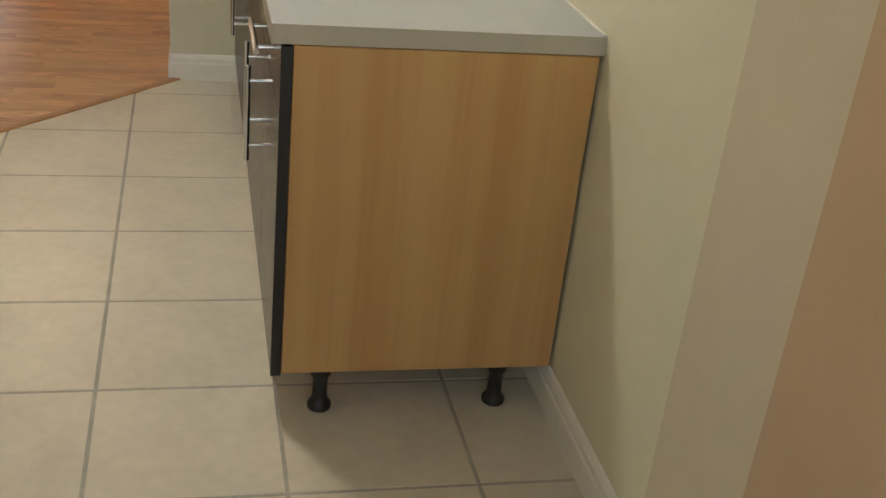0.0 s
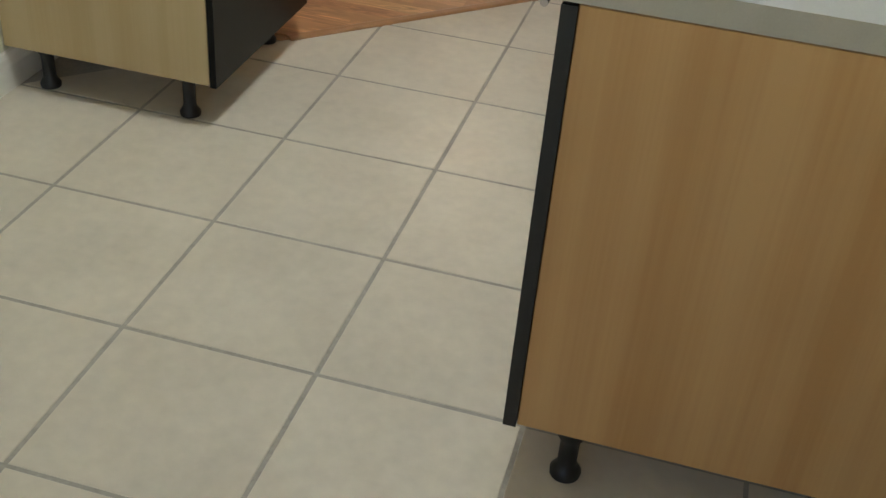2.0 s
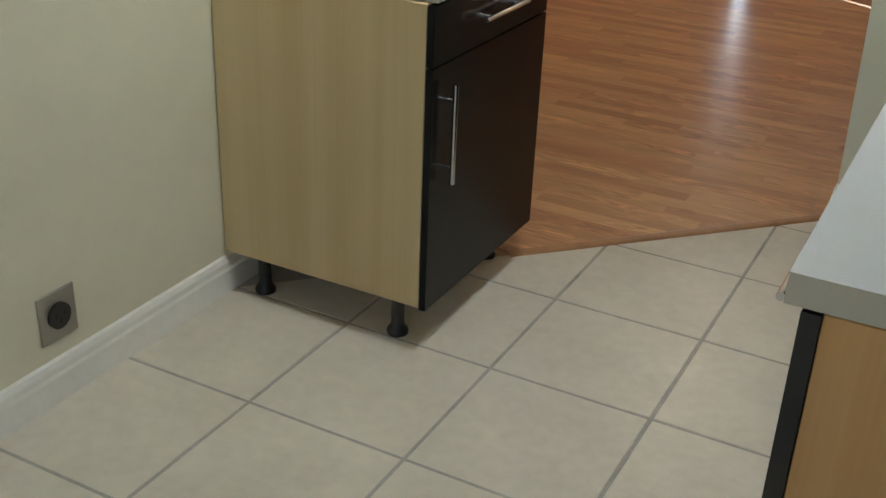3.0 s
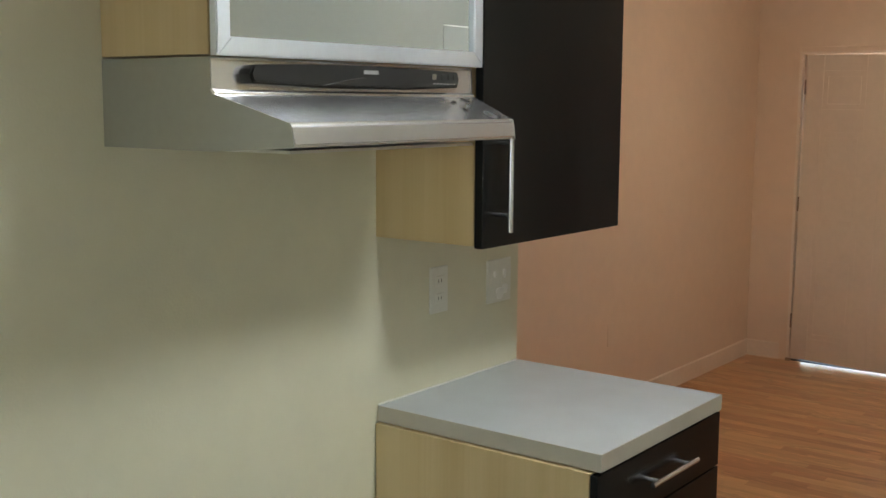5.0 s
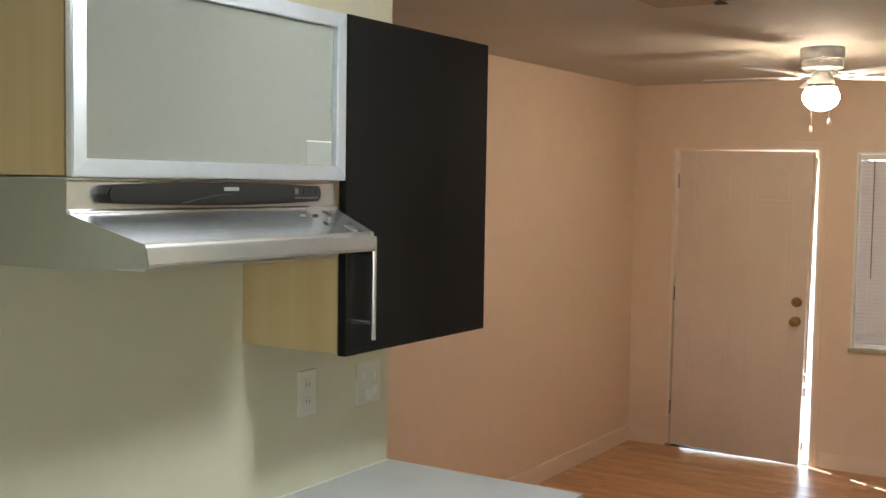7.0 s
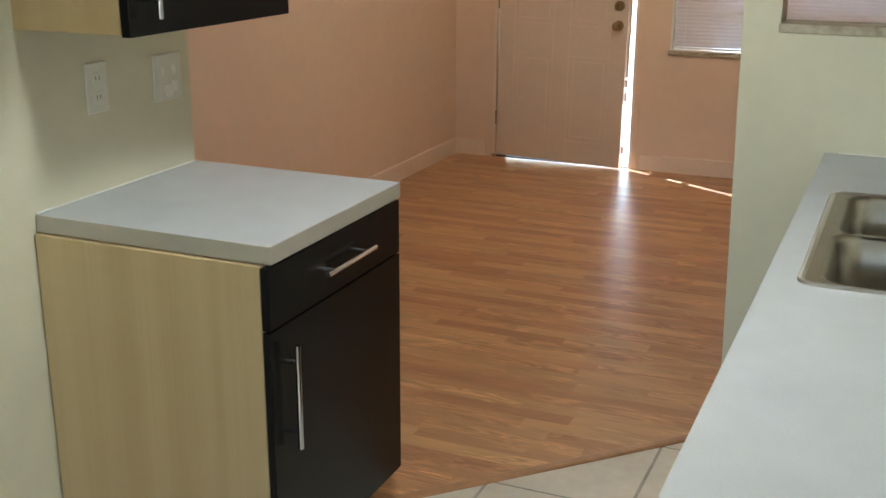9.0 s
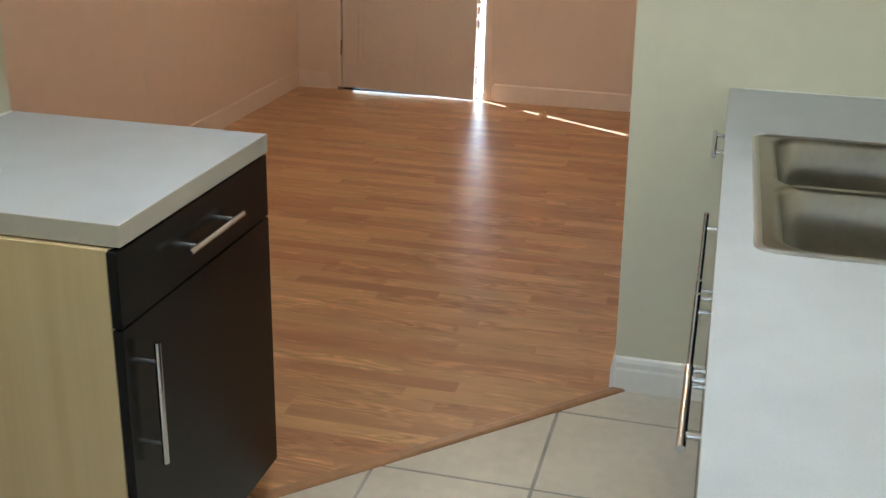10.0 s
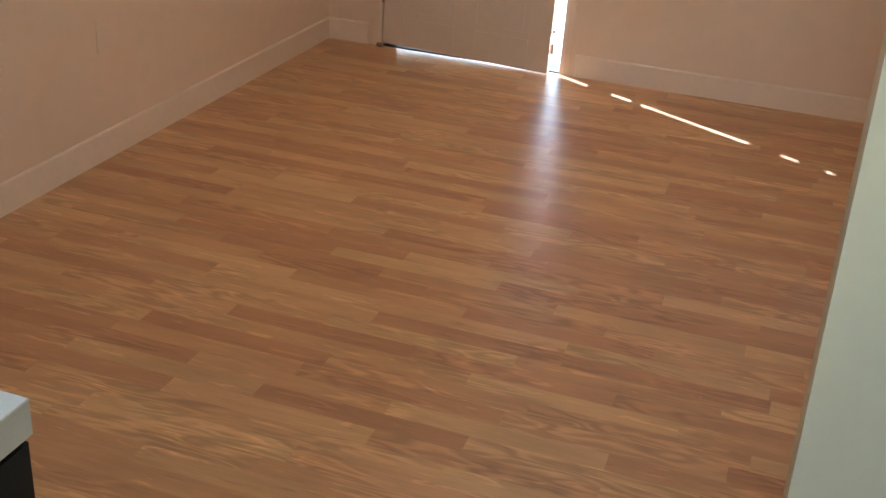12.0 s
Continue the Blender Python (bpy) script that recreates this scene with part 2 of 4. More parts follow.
M_KLAMP = material("kitchen_lamp_glass", (0.92, 0.99, 1.0), 0.3, vary=0.0, emit=6.7)


def blind_material():
    m = bpy.data.materials.new("white_vinyl_blind")
    m.use_nodes = True
    n, l = m.node_tree.nodes, m.node_tree.links
    b = n["Principled BSDF"]
    b.inputs["Base Color"].default_value = (0.70, 0.65, 0.67, 1)
    b.inputs["Roughness"].default_value = 0.5
    tr = n.new("ShaderNodeBsdfTranslucent")
    tr.inputs["Color"].default_value = (0.80, 0.74, 0.75, 1)
    mix = n.new("ShaderNodeMixShader")
    mix.inputs["Fac"].default_value = 0.012
    l.new(b.outputs["BSDF"], mix.inputs[1])
    l.new(tr.outputs["BSDF"], mix.inputs[2])
    l.new(mix.outputs["Shader"], n["Material Output"].inputs["Surface"])
    return m


M_BLIND = blind_material()

# ---------------------------------------------------------------- mesh helpers


def box(bm, x0, x1, y0, y1, z0, z1, bevel=0.0, seg=1):
    r = bmesh.ops.create_cube(bm, size=1.0)
    vs = r["verts"]
    for v in vs:
        v.co = Vector((x0 + (v.co.x + 0.5) * (x1 - x0), y0 + (v.co.y + 0.5) * (y1 - y0), z0 + (v.co.z + 0.5) * (z1 - z0)))
    if bevel:
        es = list({e for v in vs for e in v.link_edges})
        bmesh.ops.bevel(bm, geom=es, offset=bevel, segments=seg, affect="EDGES", profile=0.5)
    return bm


def cyl(bm, a, b, r, seg=16, r2=None):
    a, b = Vector(a), Vector(b)
    d = b - a
    q = d.to_track_quat("Z", "Y").to_matrix().to_4x4()
    bmesh.ops.create_cone(bm, cap_ends=True, segments=seg, radius1=r, radius2=r if r2 is None else r2, depth=d.length,
                          matrix=Matrix.Translation((a + b) / 2) @ q)
    return bm


def lathe(bm, centre, profile, seg=28):
    """Profile of (radius, z) turned round the upright axis through centre."""
    rings = []
    for r, z in profile:
        rings.append([bm.verts.new((centre[0] + r * math.cos(2 * math.pi * k / seg), centre[1] + r * math.sin(2 * math.pi * k / seg), z)) for k in range(seg)])
    for a, b in zip(rings, rings[1:]):
        for k in range(seg):
            bm.faces.new((a[k], a[(k + 1) % seg], b[(k + 1) % seg], b[k]))
    bm.faces.new(rings[0])
    bm.faces.new(rings[-1])
    bmesh.ops.recalc_face_normals(bm, faces=bm.faces)
    return bm


def prism(bm, pts, axis, a, b):
    """A polygon of 2D points drawn out along an axis from a to b. Points are the other two coordinates in order."""
    def co(p, t):
        return {"x": (t, p[0], p[1]), "y": (p[0], t, p[1]), "z": (p[0], p[1], t)}[axis]
    lo = [bm.verts.new(co(p, a)) for p in pts]
    hi = [bm.verts.new(co(p, b)) for p in pts]
    bm.faces.new(lo)
    bm.faces.new(hi)
    for k in range(len(pts)):
        bm.faces.new((lo[k], lo[(k + 1) % len(pts)], hi[(k + 1) % len(pts)], hi[k]))
    bmesh.ops.recalc_face_normals(bm, faces=bm.faces)
    return bm


BASE = {}


def thing(name, at, label="", category="", group="", kind=""):
    ob = new(name)
    ob.empty_display_size = 0.05
    ob.location = at
    BASE[ob] = Vector(at)
    return tagged(ob, label, category, group, kind)


def finish(name, bm, mat, smooth=False):
    me = bpy.data.meshes.new(name)
    bm.to_mesh(me)
    bm.free()
    me.materials.append(mat)
    if smooth:
        for p in me.polygons:
            p.use_smooth = True
        me.set_sharp_from_angle(angle=radians(40))
    return me


def part(name, bm, mat, parent, label="", smooth=False):
    """Links a bmesh given in world places as one mesh object under a thing or a part."""
    off = BASE[parent]
    bmesh.ops.translate(bm, verts=bm.verts, vec=-off)
    ob = new(name, finish(name, bm, mat, smooth))
    ob.parent = parent
    BASE[ob] = off
    return tagged(ob, label)


def solid(name, bm, mat, label="", category="", kind="structure", smooth=False):
    ob = new(name, finish(name, bm, mat, smooth))
    BASE[ob] = Vector((0, 0, 0))
    return tagged(ob, label, category, "", kind)


def B(*a, **k):
    return box(bmesh.new(), *a, **k)


def wall_with_hole(axis, lo, hi, z0, z1, t0, t1, holes):
    """A connected wall from lo to hi along axis, t0 to t1 thick, with holes (a, b, za, zb) through it."""
    bm = bmesh.new()
    us = sorted({lo, hi, *[h[0] for h in holes], *[h[1] for h in holes]})
    zs = sorted({z0, z1, *[h[2] for h in holes], *[h[3] for h in holes]})
    made = {}

    def v(i, k, t):
        key = (i, k, t)
        if key not in made:
            w = t1 if t else t0
            made[key] = bm.verts.new((us[i], w, zs[k]) if axis == "x" else (w, us[i], zs[k]))
        return made[key]

    def full(i, k):
        if not (0 <= i < len(us) - 1 and 0 <= k < len(zs) - 1):
            return False
        u, z = (us[i] + us[i + 1]) / 2, (zs[k] + zs[k + 1]) / 2
        return not any(a < u < b and c < z < d for a, b, c, d in holes)
    for i in range(len(us) - 1):
        for k in range(len(zs) - 1):
            if not full(i, k):
                continue
            for t in (0, 1):
                bm.faces.new((v(i, k, t), v(i + 1, k, t), v(i + 1, k + 1, t), v(i, k + 1, t)))
            for (di, dk), (p, q) in (((-1, 0), ((i, k), (i, k + 1))), ((1, 0), ((i + 1, k), (i + 1, k + 1))), ((0, -1), ((i, k), (i + 1, k))), ((0, 1), ((i, k + 1), (i + 1, k + 1)))):
                if not full(i + di, k + dk):
                    bm.faces.new((v(*p, 0), v(*q, 0), v(*q, 1), v(*p, 1)))
    bmesh.ops.recalc_face_normals(bm, faces=bm.faces)
    return bm


# ---------------------------------------------------------------- the plan
KL, KR, LL, LR = -1.181, 1.04, -2.200, 2.60      # kitchen and living-room side walls
BACK, KEND, STUB, FAR, CEIL = -3.3, 1.398, 2.217, 5.665, 2.335
DX0, DX1, DTOP = -1.935, -1.008, 1.935          # front door opening
WX0, WX1, WZ0, WZ1 = -0.81, 0.86, 0.748, 1.905  # front window opening
PX0, PX1, PZ0, PZ1 = 0.212, 0.647, 1.252, 2.10   # pass-through opening
RX0, RX1 = -0.5, 0.7                             # opening added in the unseen rear wall

solid("ground", B(-60, 60, -60, 60, -0.30, -0.12), M_OUT, "pale concrete ground outside the house")
solid("wall_kitchen_left", B(LL - 0.2, KL, BACK, KEND, -0.1, CEIL), M_CREAM, "pale yellow painted kitchen wall")
solid("wall_living_left", B(LL - 0.2, LL, KEND, FAR + 0.2, -0.1, CEIL), M_PEACH, "peach painted living-room wall")
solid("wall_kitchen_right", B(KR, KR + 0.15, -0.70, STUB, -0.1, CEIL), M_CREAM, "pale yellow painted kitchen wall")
# wall sections coloured in steps for the light that fades towards the back
solid("wall_passage_middle", B(KR, KR + 0.15, -1.0, -0.70, -0.1, CEIL), M_CREAMDIM, "strip of kitchen wall toned beige for the light falling off")
solid("wall_passage_right", B(KR, KR + 0.15, BACK, -1.0, -0.1, CEIL), M_CREAMDARK, "wall beside the kitchen toned tan for dim warm light")
solid("wall_kitchen_back", wall_with_hole("x", LL - 0.2, KR + 0.15, -0.1, CEIL, BACK - 0.15, BACK, [(RX0, RX1, 1.0, 2.0)]), M_CREAM, "pale yellow painted wall")
bm = wall_with_hole("x", 0.136, KR + 0.15, -0.1, CEIL, STUB, STUB + 0.12, [(PX0, PX1, PZ0, PZ1)])
for v in bm.verts:                               # its free end stands a little out of plumb
    if v.co.x < 0.15:
        v.co.x -= 0.022 * max(v.co.z, 0.0)
solid("wall_stub", bm, M_CREAM,
      "pale yellow end wall with a pass-through opening")
solid("wall_living_near", B(KR + 0.15, LR + 0.15, STUB, STUB + 0.12, -0.1, CEIL), M_PEACH, "peach painted living-room wall")
solid("wall_living_right", B(LR, LR + 0.15, STUB + 0.12, FAR + 0.2, -0.1, CEIL), M_PEACH, "peach painted living-room wall")
solid("wall_front", wall_with_hole("x", LL, LR, -0.1, CEIL, FAR, FAR + 0.2, [(DX0, DX1, -0.1, DTOP), (WX0, WX1, WZ0, WZ1)]), M_PEACH,
      "peach painted front wall with a door and a window")
solid("ceiling", B(LL - 0.25, LR + 0.2, BACK - 0.2, FAR + 0.25, CEIL, CEIL + 0.15), M_CEIL, "off-white textured ceiling")


# baseboards with a rounded top bead
def baseboard(x0, y0, x1, y1, nx, ny, h=0.105, t=0.014, mat=M_TRIM, plain=False, label="white painted wooden baseboard along the wall"):
    bm = bmesh.new()
    d = Vector((x1 - x0, y1 - y0, 0))
    prof = [(0, 0), (t, 0), (t, h - 0.006), (t * 0.5, h), (0, h)] if plain else [(0, 0), (t, 0), (t, h * 0.62), (t * 0.8, h * 0.70), (t * 0.8, h * 0.84), (t * 0.45, h * 0.95), (0, h)]
    a = [bm.verts.new((x0 + nx * p, y0 + ny * p, z)) for p, z in prof]
    b = [bm.verts.new(v.co + d) for v in a]
    bm.faces.new(a)
    bm.faces.new(b)
    for k in range(len(prof)):
        q = (k + 1) % len(prof)
        bm.faces.new((a[k], a[q], b[q], b[k]))
    bmesh.ops.recalc_face_normals(bm, faces=bm.faces)
    return solid("baseboard", bm, mat, label)


baseboard(KL, BACK, KL, KEND, 1, 0)
baseboard(KR, BACK, KR, STUB, -1, 0)
baseboard(0.1365, STUB, KR, STUB, 0, -1)
baseboard(0.136, STUB - 0.0145, 0.136, STUB + 0.12, -1, 0)
baseboard(LL, KEND, LL, FAR, 1, 0, t=0.009, mat=M_PEACHTRIM, plain=True, label="pale peach painted baseboard along the wall")
baseboard(LL, FAR, DX0 - 0.05, FAR, 0, -1, t=0.009, mat=M_PEACHTRIM, plain=True, label="pale peach painted baseboard along the wall")
baseboard(DX1 + 0.05, FAR, LR, FAR, 0, -1, t=0.009, mat=M_PEACHTRIM, plain=True, label="pale peach painted baseboard along the wall")
baseboard(LR, STUB, LR, FAR, -1, 0, t=0.009, mat=M_PEACHTRIM, plain=True, label="pale peach painted baseboard along the wall")

# ---------------------------------------------------------------- kitchen things


def bar_handle(parent, a, b, out, label="satin nickel bar handle"):
    """A round bar from a to b on two posts that stand on the face; out: from the face to the bar."""
    a, b, out = Vector(a), Vector(b), Vector(out)
    h = part("handle", cyl(bmesh.new(), a, b, 0.0062, 14), M_NICKEL, parent, label, True)
    for s in (0.16, 0.84):
        p = a.lerp(b, s)
        part("post", cyl(bmesh.new(), p - out, p, 0.005, 10), M_NICKEL, h, "", True)
    return h


def cabinet_leg(parent, x, y, top):
    bm = bmesh.new()
    lathe(bm, (x, y), [(0.027, 0.001), (0.028, 0.011), (0.022, 0.020), (0.017, 0.030), (0.017, top - 0.03), (0.024, top - 0.02), (0.024, top)], 18)
    return part("leg", bm, M_RUBBER, parent, "black plastic adjustable leg", True)


def carcass(parent, mat, x0, x1, y0, y1, z0, z1, t=0.018, open_side="+x", label="", lid=True):
    """An open box of boards: two side panels, top, bottom and back."""
    part("side_panel", B(x0, x1, y0, y0 + t, z0, z1, bevel=0.001), mat, parent, label)
    part("side_panel", B(x0, x1, y1 - t, y1, z0, z1, bevel=0.001), mat, parent, label)
    part("bottom_panel", B(x0, x1, y0 + t, y1 - t, z0, z0 + t), mat, parent)
    if lid:
        part("top_panel", B(x0, x1, y0 + t, y1 - t, z1 - t, z1), mat, parent)
    a, b = (x0, x0 + 0.006) if open_side == "+x" else (x1 - 0.006, x1)
    part("back_panel", B(a, b, y0 + t, y1 - t, z0 + t, z1 - t), mat, parent)


def ring_slab(x0, x1, y0, y1, z0, z1, hx0, hx1, hy0, hy1):
    """One connected slab with a rectangular hole."""
    bm = bmesh.new()
    xs, ys = (x0, hx0, hx1, x1), (y0, hy0, hy1, y1)
    v = {(i, j, k): bm.verts.new((xs[i], ys[j], z)) for i in range(4) for j in range(4) for k, z in enumerate((z0, z1))}
    for i in range(3):
        for j in range(3):
            if (i, j) != (1, 1):
                for k in (0, 1):
                    bm.faces.new((v[i, j, k], v[i + 1, j, k], v[i + 1, j + 1, k], v[i, j + 1, k]))
    for k in range(3):
        for a, b in (((k, 0), (k + 1, 0)), ((k, 3), (k + 1, 3)), ((0, k), (0, k + 1)), ((3, k), (3, k + 1))):
            bm.faces.new((v[(*a, 0)], v[(*b, 0)], v[(*b, 1)], v[(*a, 1)]))
    for a, b in (((1, 1), (2, 1)), ((1, 2), (2, 2)), ((1, 1), (1, 2)), ((2, 1), (2, 2))):
        bm.faces.new((v[(*a, 0)], v[(*b, 0)], v[(*b, 1)], v[(*a, 1)]))
    bmesh.ops.recalc_face_normals(bm, faces=bm.faces)
    return bm


def laminate_top(ob):
    """The upward faces of a slab in sheet laminate."""
    ob.data.materials.append(M_LAMINATE)
    for p in ob.data.polygons:
        if p.normal.z > 0.9:
            p.material_index = 1


CT, CB = 0.904, 0.864        # counter top and underside
# the single unit under the wall cabinet
base_l = thing("base_cabinet", (-0.88, 1.085, 0.0), "birch base cabinet with black drawer and door on plastic legs", "cabinet")
carcass(base_l, M_BIRCH, -1.177, -0.595, 0.787, 1.400, 0.122, 0.862, label="birch-effect side panel")
dr = part("drawer_front", B(-0.593, -0.575, 0.785, 1.402, 0.724, 0.860, bevel=0.0015), M_BLACK, base_l, "black-brown drawer front")
bar_handle(dr, (-0.548, 0.985, 0.791), (-0.548, 1.216, 0.791), (0.030, 0, 0))
dd = part("door", B(-0.593, -0.575, 0.785, 1.402, 0.118, 0.720, bevel=0.0015), M_BLACK, base_l, "black-brown cabinet door")
bar_handle(dd, (-0.549, 0.849, 0.437), (-0.549, 0.849, 0.676), (0.030, 0, 0))
for lx in (-0.68, -1.09):
    for ly in (0.840, 1.345):
        cabinet_leg(base_l, lx, ly, 0.122)
wt = thing("worktop", (-0.87, 1.085, CB), "short white speckled laminate worktop on the single base cabinet", "worktop")
part("slab", B(-1.179, -0.573, 0.797, 1.406, CB + 0.001, CT, bevel=0.001), M_LAMEDGE, wt, "white speckled laminate slab, edges toned beige for warm shade")
laminate_top(wt.children[0])
part("caulk", B(-1.1805, -1.1755, 0.80, 1.396, CT, CT + 0.004, bevel=0.001), M_TRIM, wt, "thin white caulk bead")

# the sink run
SY0, SY1, SX0, SX1 = 0.990, 1.742, 0.420, 0.945   # sink rim
RUN = [(-0.131, 0.335, "base_cabinet", "base cabinet with warm-toned wood side panel and dark drawer and door"),
       (0.335, 0.925, "base_cabinet", "dark fronted base cabinet with drawer and door"),
       (0.925, 1.79, "sink_cabinet", "wide dark fronted sink cabinet with two doors"),
       (1.79, 2.213, "base_cabinet", "dark fronted base cabinet beside the end wall")]
for k, (ya, yb, nm, lb) in enumerate(RUN):
    c = thing(nm, (0.71, (ya + yb) / 2, 0.0), lb, "cabinet")
    carcass(c, M_BIRCHWARM, 0.408, 1.031, ya + 0.001, yb - 0.001, 0.112, 0.862, open_side="-x", label="birch-effect side panel toned warmer for bounce light", lid=nm != "sink_cabinet")
    g = 0.002
    if nm == "sink_cabinet":
        mid = (ya + yb) / 2
        for a, b, hy in ((ya, mid, mid - 0.035), (mid, yb, mid + 0.035)):
            part("false_front", B(0.384, 0.406, a + g, b - g, 0.722, 0.860, bevel=0.0015), M_BLACK, c, "black-brown false drawer front")
            d = part("door", B(0.384, 0.406, a + g, b - g, 0.108, 0.718, bevel=0.0015), M_BLACK, c, "black-brown cabinet door")
            bar_handle(d, (0.343, hy, 0.452), (0.343, hy, 0.688), (-0.041, 0, 0))
    else:
        f = part("drawer_front", B(0.384, 0.406, ya + g, yb - g, 0.722, 0.860, bevel=0.0015), M_BLACK, c, "black-brown drawer front")
        mid = (ya + yb) / 2
        hl = 0.115
        bar_handle(f, (0.343, mid - hl, 0.810), (0.343, mid + hl, 0.810), (-0.041, 0, 0))
        d = part("door", B(0.384, 0.406, ya + g, yb - g, 0.108, 0.718, bevel=0.0015), M_BLACK, c, "black-brown cabinet door")
        hy = yb - 0.045 if k == 0 else ya + 0.045
        bar_handle(d, (0.343, hy, 0.45 + (0.03 if k == 1 else 0)), (0.343, hy, 0.685 + (0.03 if k == 1 else 0)), (-0.041, 0, 0))
    for lx in (0.50, 0.915):
        for ly in ((ya + 0.03, yb - 0.05) if yb - ya > 0.4 else ((ya + yb) / 2,)):
            cabinet_leg(c, lx, ly, 0.112)
part("edge_band", B(0.384, 0.4065, -0.1335, -0.1315, 0.108, 0.860), M_EDGEBLACK, [o for o in BASE if o.name == "base_cabinet.001"][0], "black edge banding")

wr = thing("worktop", (0.70, 1.05, CB), "long white speckled laminate worktop with a double sink", "worktop")
WY0, WY1, WXA, WXB = -0.133, 2.216, 0.364, 1.039
ia, ib, ja, jb = SX0 + 0.02, SX1 - 0.02, SY0 + 0.02, SY1 - 0.02
part("slab", ring_slab(WXA, WXB, WY0, WY1, CB + 0.001, CT, ia, ib, ja, jb), M_LAMEDGE, wr, "white speckled laminate slab, edges toned beige for warm shade")
laminate_top(wr.children[0])
part("caulk", B(1.034, 1.0395, WY0 + 0.01, WY1 - 0.01, CT, CT + 0.004, bevel=0.001), M_TRIM, wr, "thin white caulk bead")
part("caulk", B(0.40, 1.033, STUB - 0.006, STUB - 0.001, CT, CT + 0.004, bevel=0.001), M_TRIM, wr, "thin white caulk bead")


def rounded(x0, x1, y0, y1, r, seg=6):
    pts = []
    for cx, cy, a0 in ((x1 - r, y1 - r, 0), (x0 + r, y1 - r, 90), (x0 + r, y0 + r, 180), (x1 - r, y0 + r, 270)):
        for k in range(seg + 1):
            a = radians(a0 + 90 * k / seg)
            pts.append((cx + r * math.cos(a), cy + r * math.sin(a)))
    return pts


def bowl(x0, x1, y0, y1, top, depth):
    """An open basin with rounded corners, rolled lip and a curved foot."""
    bm = bmesh.new()
    rings = []
    for inset, z, r in ((-0.012, top, 0.062), (-0.004, top - 0.002, 0.055), (0.002, top - 0.010, 0.05), (0.008, top - depth * 0.5, 0.05), (0.014, top - depth + 0.03, 0.05), (0.024, top - depth + 0.01, 0.045), (0.045, top - depth, 0.03)):
        rings.append([bm.verts.new((x, y, z)) for x, y in rounded(x0 + inset, x1 - inset, y0 + inset, y1 - inset, r)])
    for a, b in zip(rings, rings[1:]):
        for k in range(len(a)):
            q = (k + 1) % len(a)
            bm.faces.new((a[k], a[q], b[q], b[k]))
    bm.faces.new(rings[-1])
    bmesh.ops.recalc_face_normals(bm, faces=bm.faces)
    bmesh.ops.reverse_faces(bm, faces=bm.faces)
    return bm


sink = thing("kitchen_sink", ((SX0 + SX1) / 2, (SY0 + SY1) / 2, CT), "stainless steel double bowl sink set in the worktop", "sink")
RT = CT + 0.007
bx0, bx1 = SX0 + 0.046, SX1 - 0.085
b1, b2 = (SY0 + 0.03, SY0 + 0.372), (SY1 - 0.372, SY1 - 0.03)
# rim deck with two cut-outs, drawn as a frame of bars with rounded outer corners
bm = bmesh.new()
outer = rounded(SX0, SX1, SY0, SY1, 0.035)
lo = [bm.verts.new((x, y, CT + 0.0005)) for x, y in outer]
hi = [bm.verts.new((x, y, RT - 0.001)) for x, y in rounded(SX0 + 0.003, SX1 - 0.003, SY0 + 0.003, SY1 - 0.003, 0.033)]
tp = [bm.verts.new((x, y, RT)) for x, y in rounded(SX0 + 0.008, SX1 - 0.008, SY0 + 0.008, SY1 - 0.008, 0.03)]
inn = [bm.verts.new((x, y, RT - 0.004)) for x, y in rounded(SX0 + 0.014, SX1 - 0.014, SY0 + 0.014, SY1 - 0.014, 0.027)]
for a, b in ((lo, hi), (hi, tp), (tp, inn)):
    for k in range(len(a)):
        q = (k + 1) % len(a)
        bm.faces.new((a[k], a[q], b[q], b[k]))
bmesh.ops.recalc_face_normals(bm, faces=bm.faces)
part("rim", bm, M_STEEL, sink, "raised steel rim", True)


def deck_with_bowls():
    """The flat deck between rim and bowls, as a grid of quads with rounded bowl mouths bridged to it."""
    bm = bmesh.new()
    z = RT - 0.0042
    ym = (b1[1] + b2[0]) / 2
    x0, x1, y0, y1 = SX0 + 0.014, SX1 - 0.014, SY0 + 0.014, SY1 - 0.014
    for (ya, yb), (pa, pb) in ((b1, (y0, ym)), (b2, (ym, y1))):
        inner = rounded(bx0 - 0.012, bx1 + 0.012, ya - 0.012, yb + 0.012, 0.062)
        n = len(inner)
        cx, cy = (bx0 + bx1) / 2, (ya + yb) / 2
        vi = [bm.verts.new((x, y, z)) for x, y in inner]
        vo = []
        for x, y in inner:
            dx, dy = x - cx, y - cy
            hx = (x1 - cx) if dx > 0 else (cx - x0)
            hy = (pb - cy) if dy > 0 else (cy - pa)
            s = 1 / max(abs(dx) / hx, abs(dy) / hy)
            vo.append(bm.verts.new((cx + dx * s, cy + dy * s, z)))
        for k in range(n):
            q = (k + 1) % n
            bm.faces.new((vo[k], vo[q], vi[q], vi[k]))
        for kx, ky in ((x0, pa), (x0, pb), (x1, pa), (x1, pb)):
            near = sorted(vo, key=lambda v: (v.co.x - kx) ** 2 + (v.co.y - ky) ** 2)[:2]
            c = bm.verts.new((kx, ky, z))
            bm.faces.new((near[0], near[1], c))
    bmesh.ops.recalc_face_normals(bm, faces=bm.faces)
    return bm


part("deck", deck_with_bowls(), M_SINK, sink, "satin steel deck")
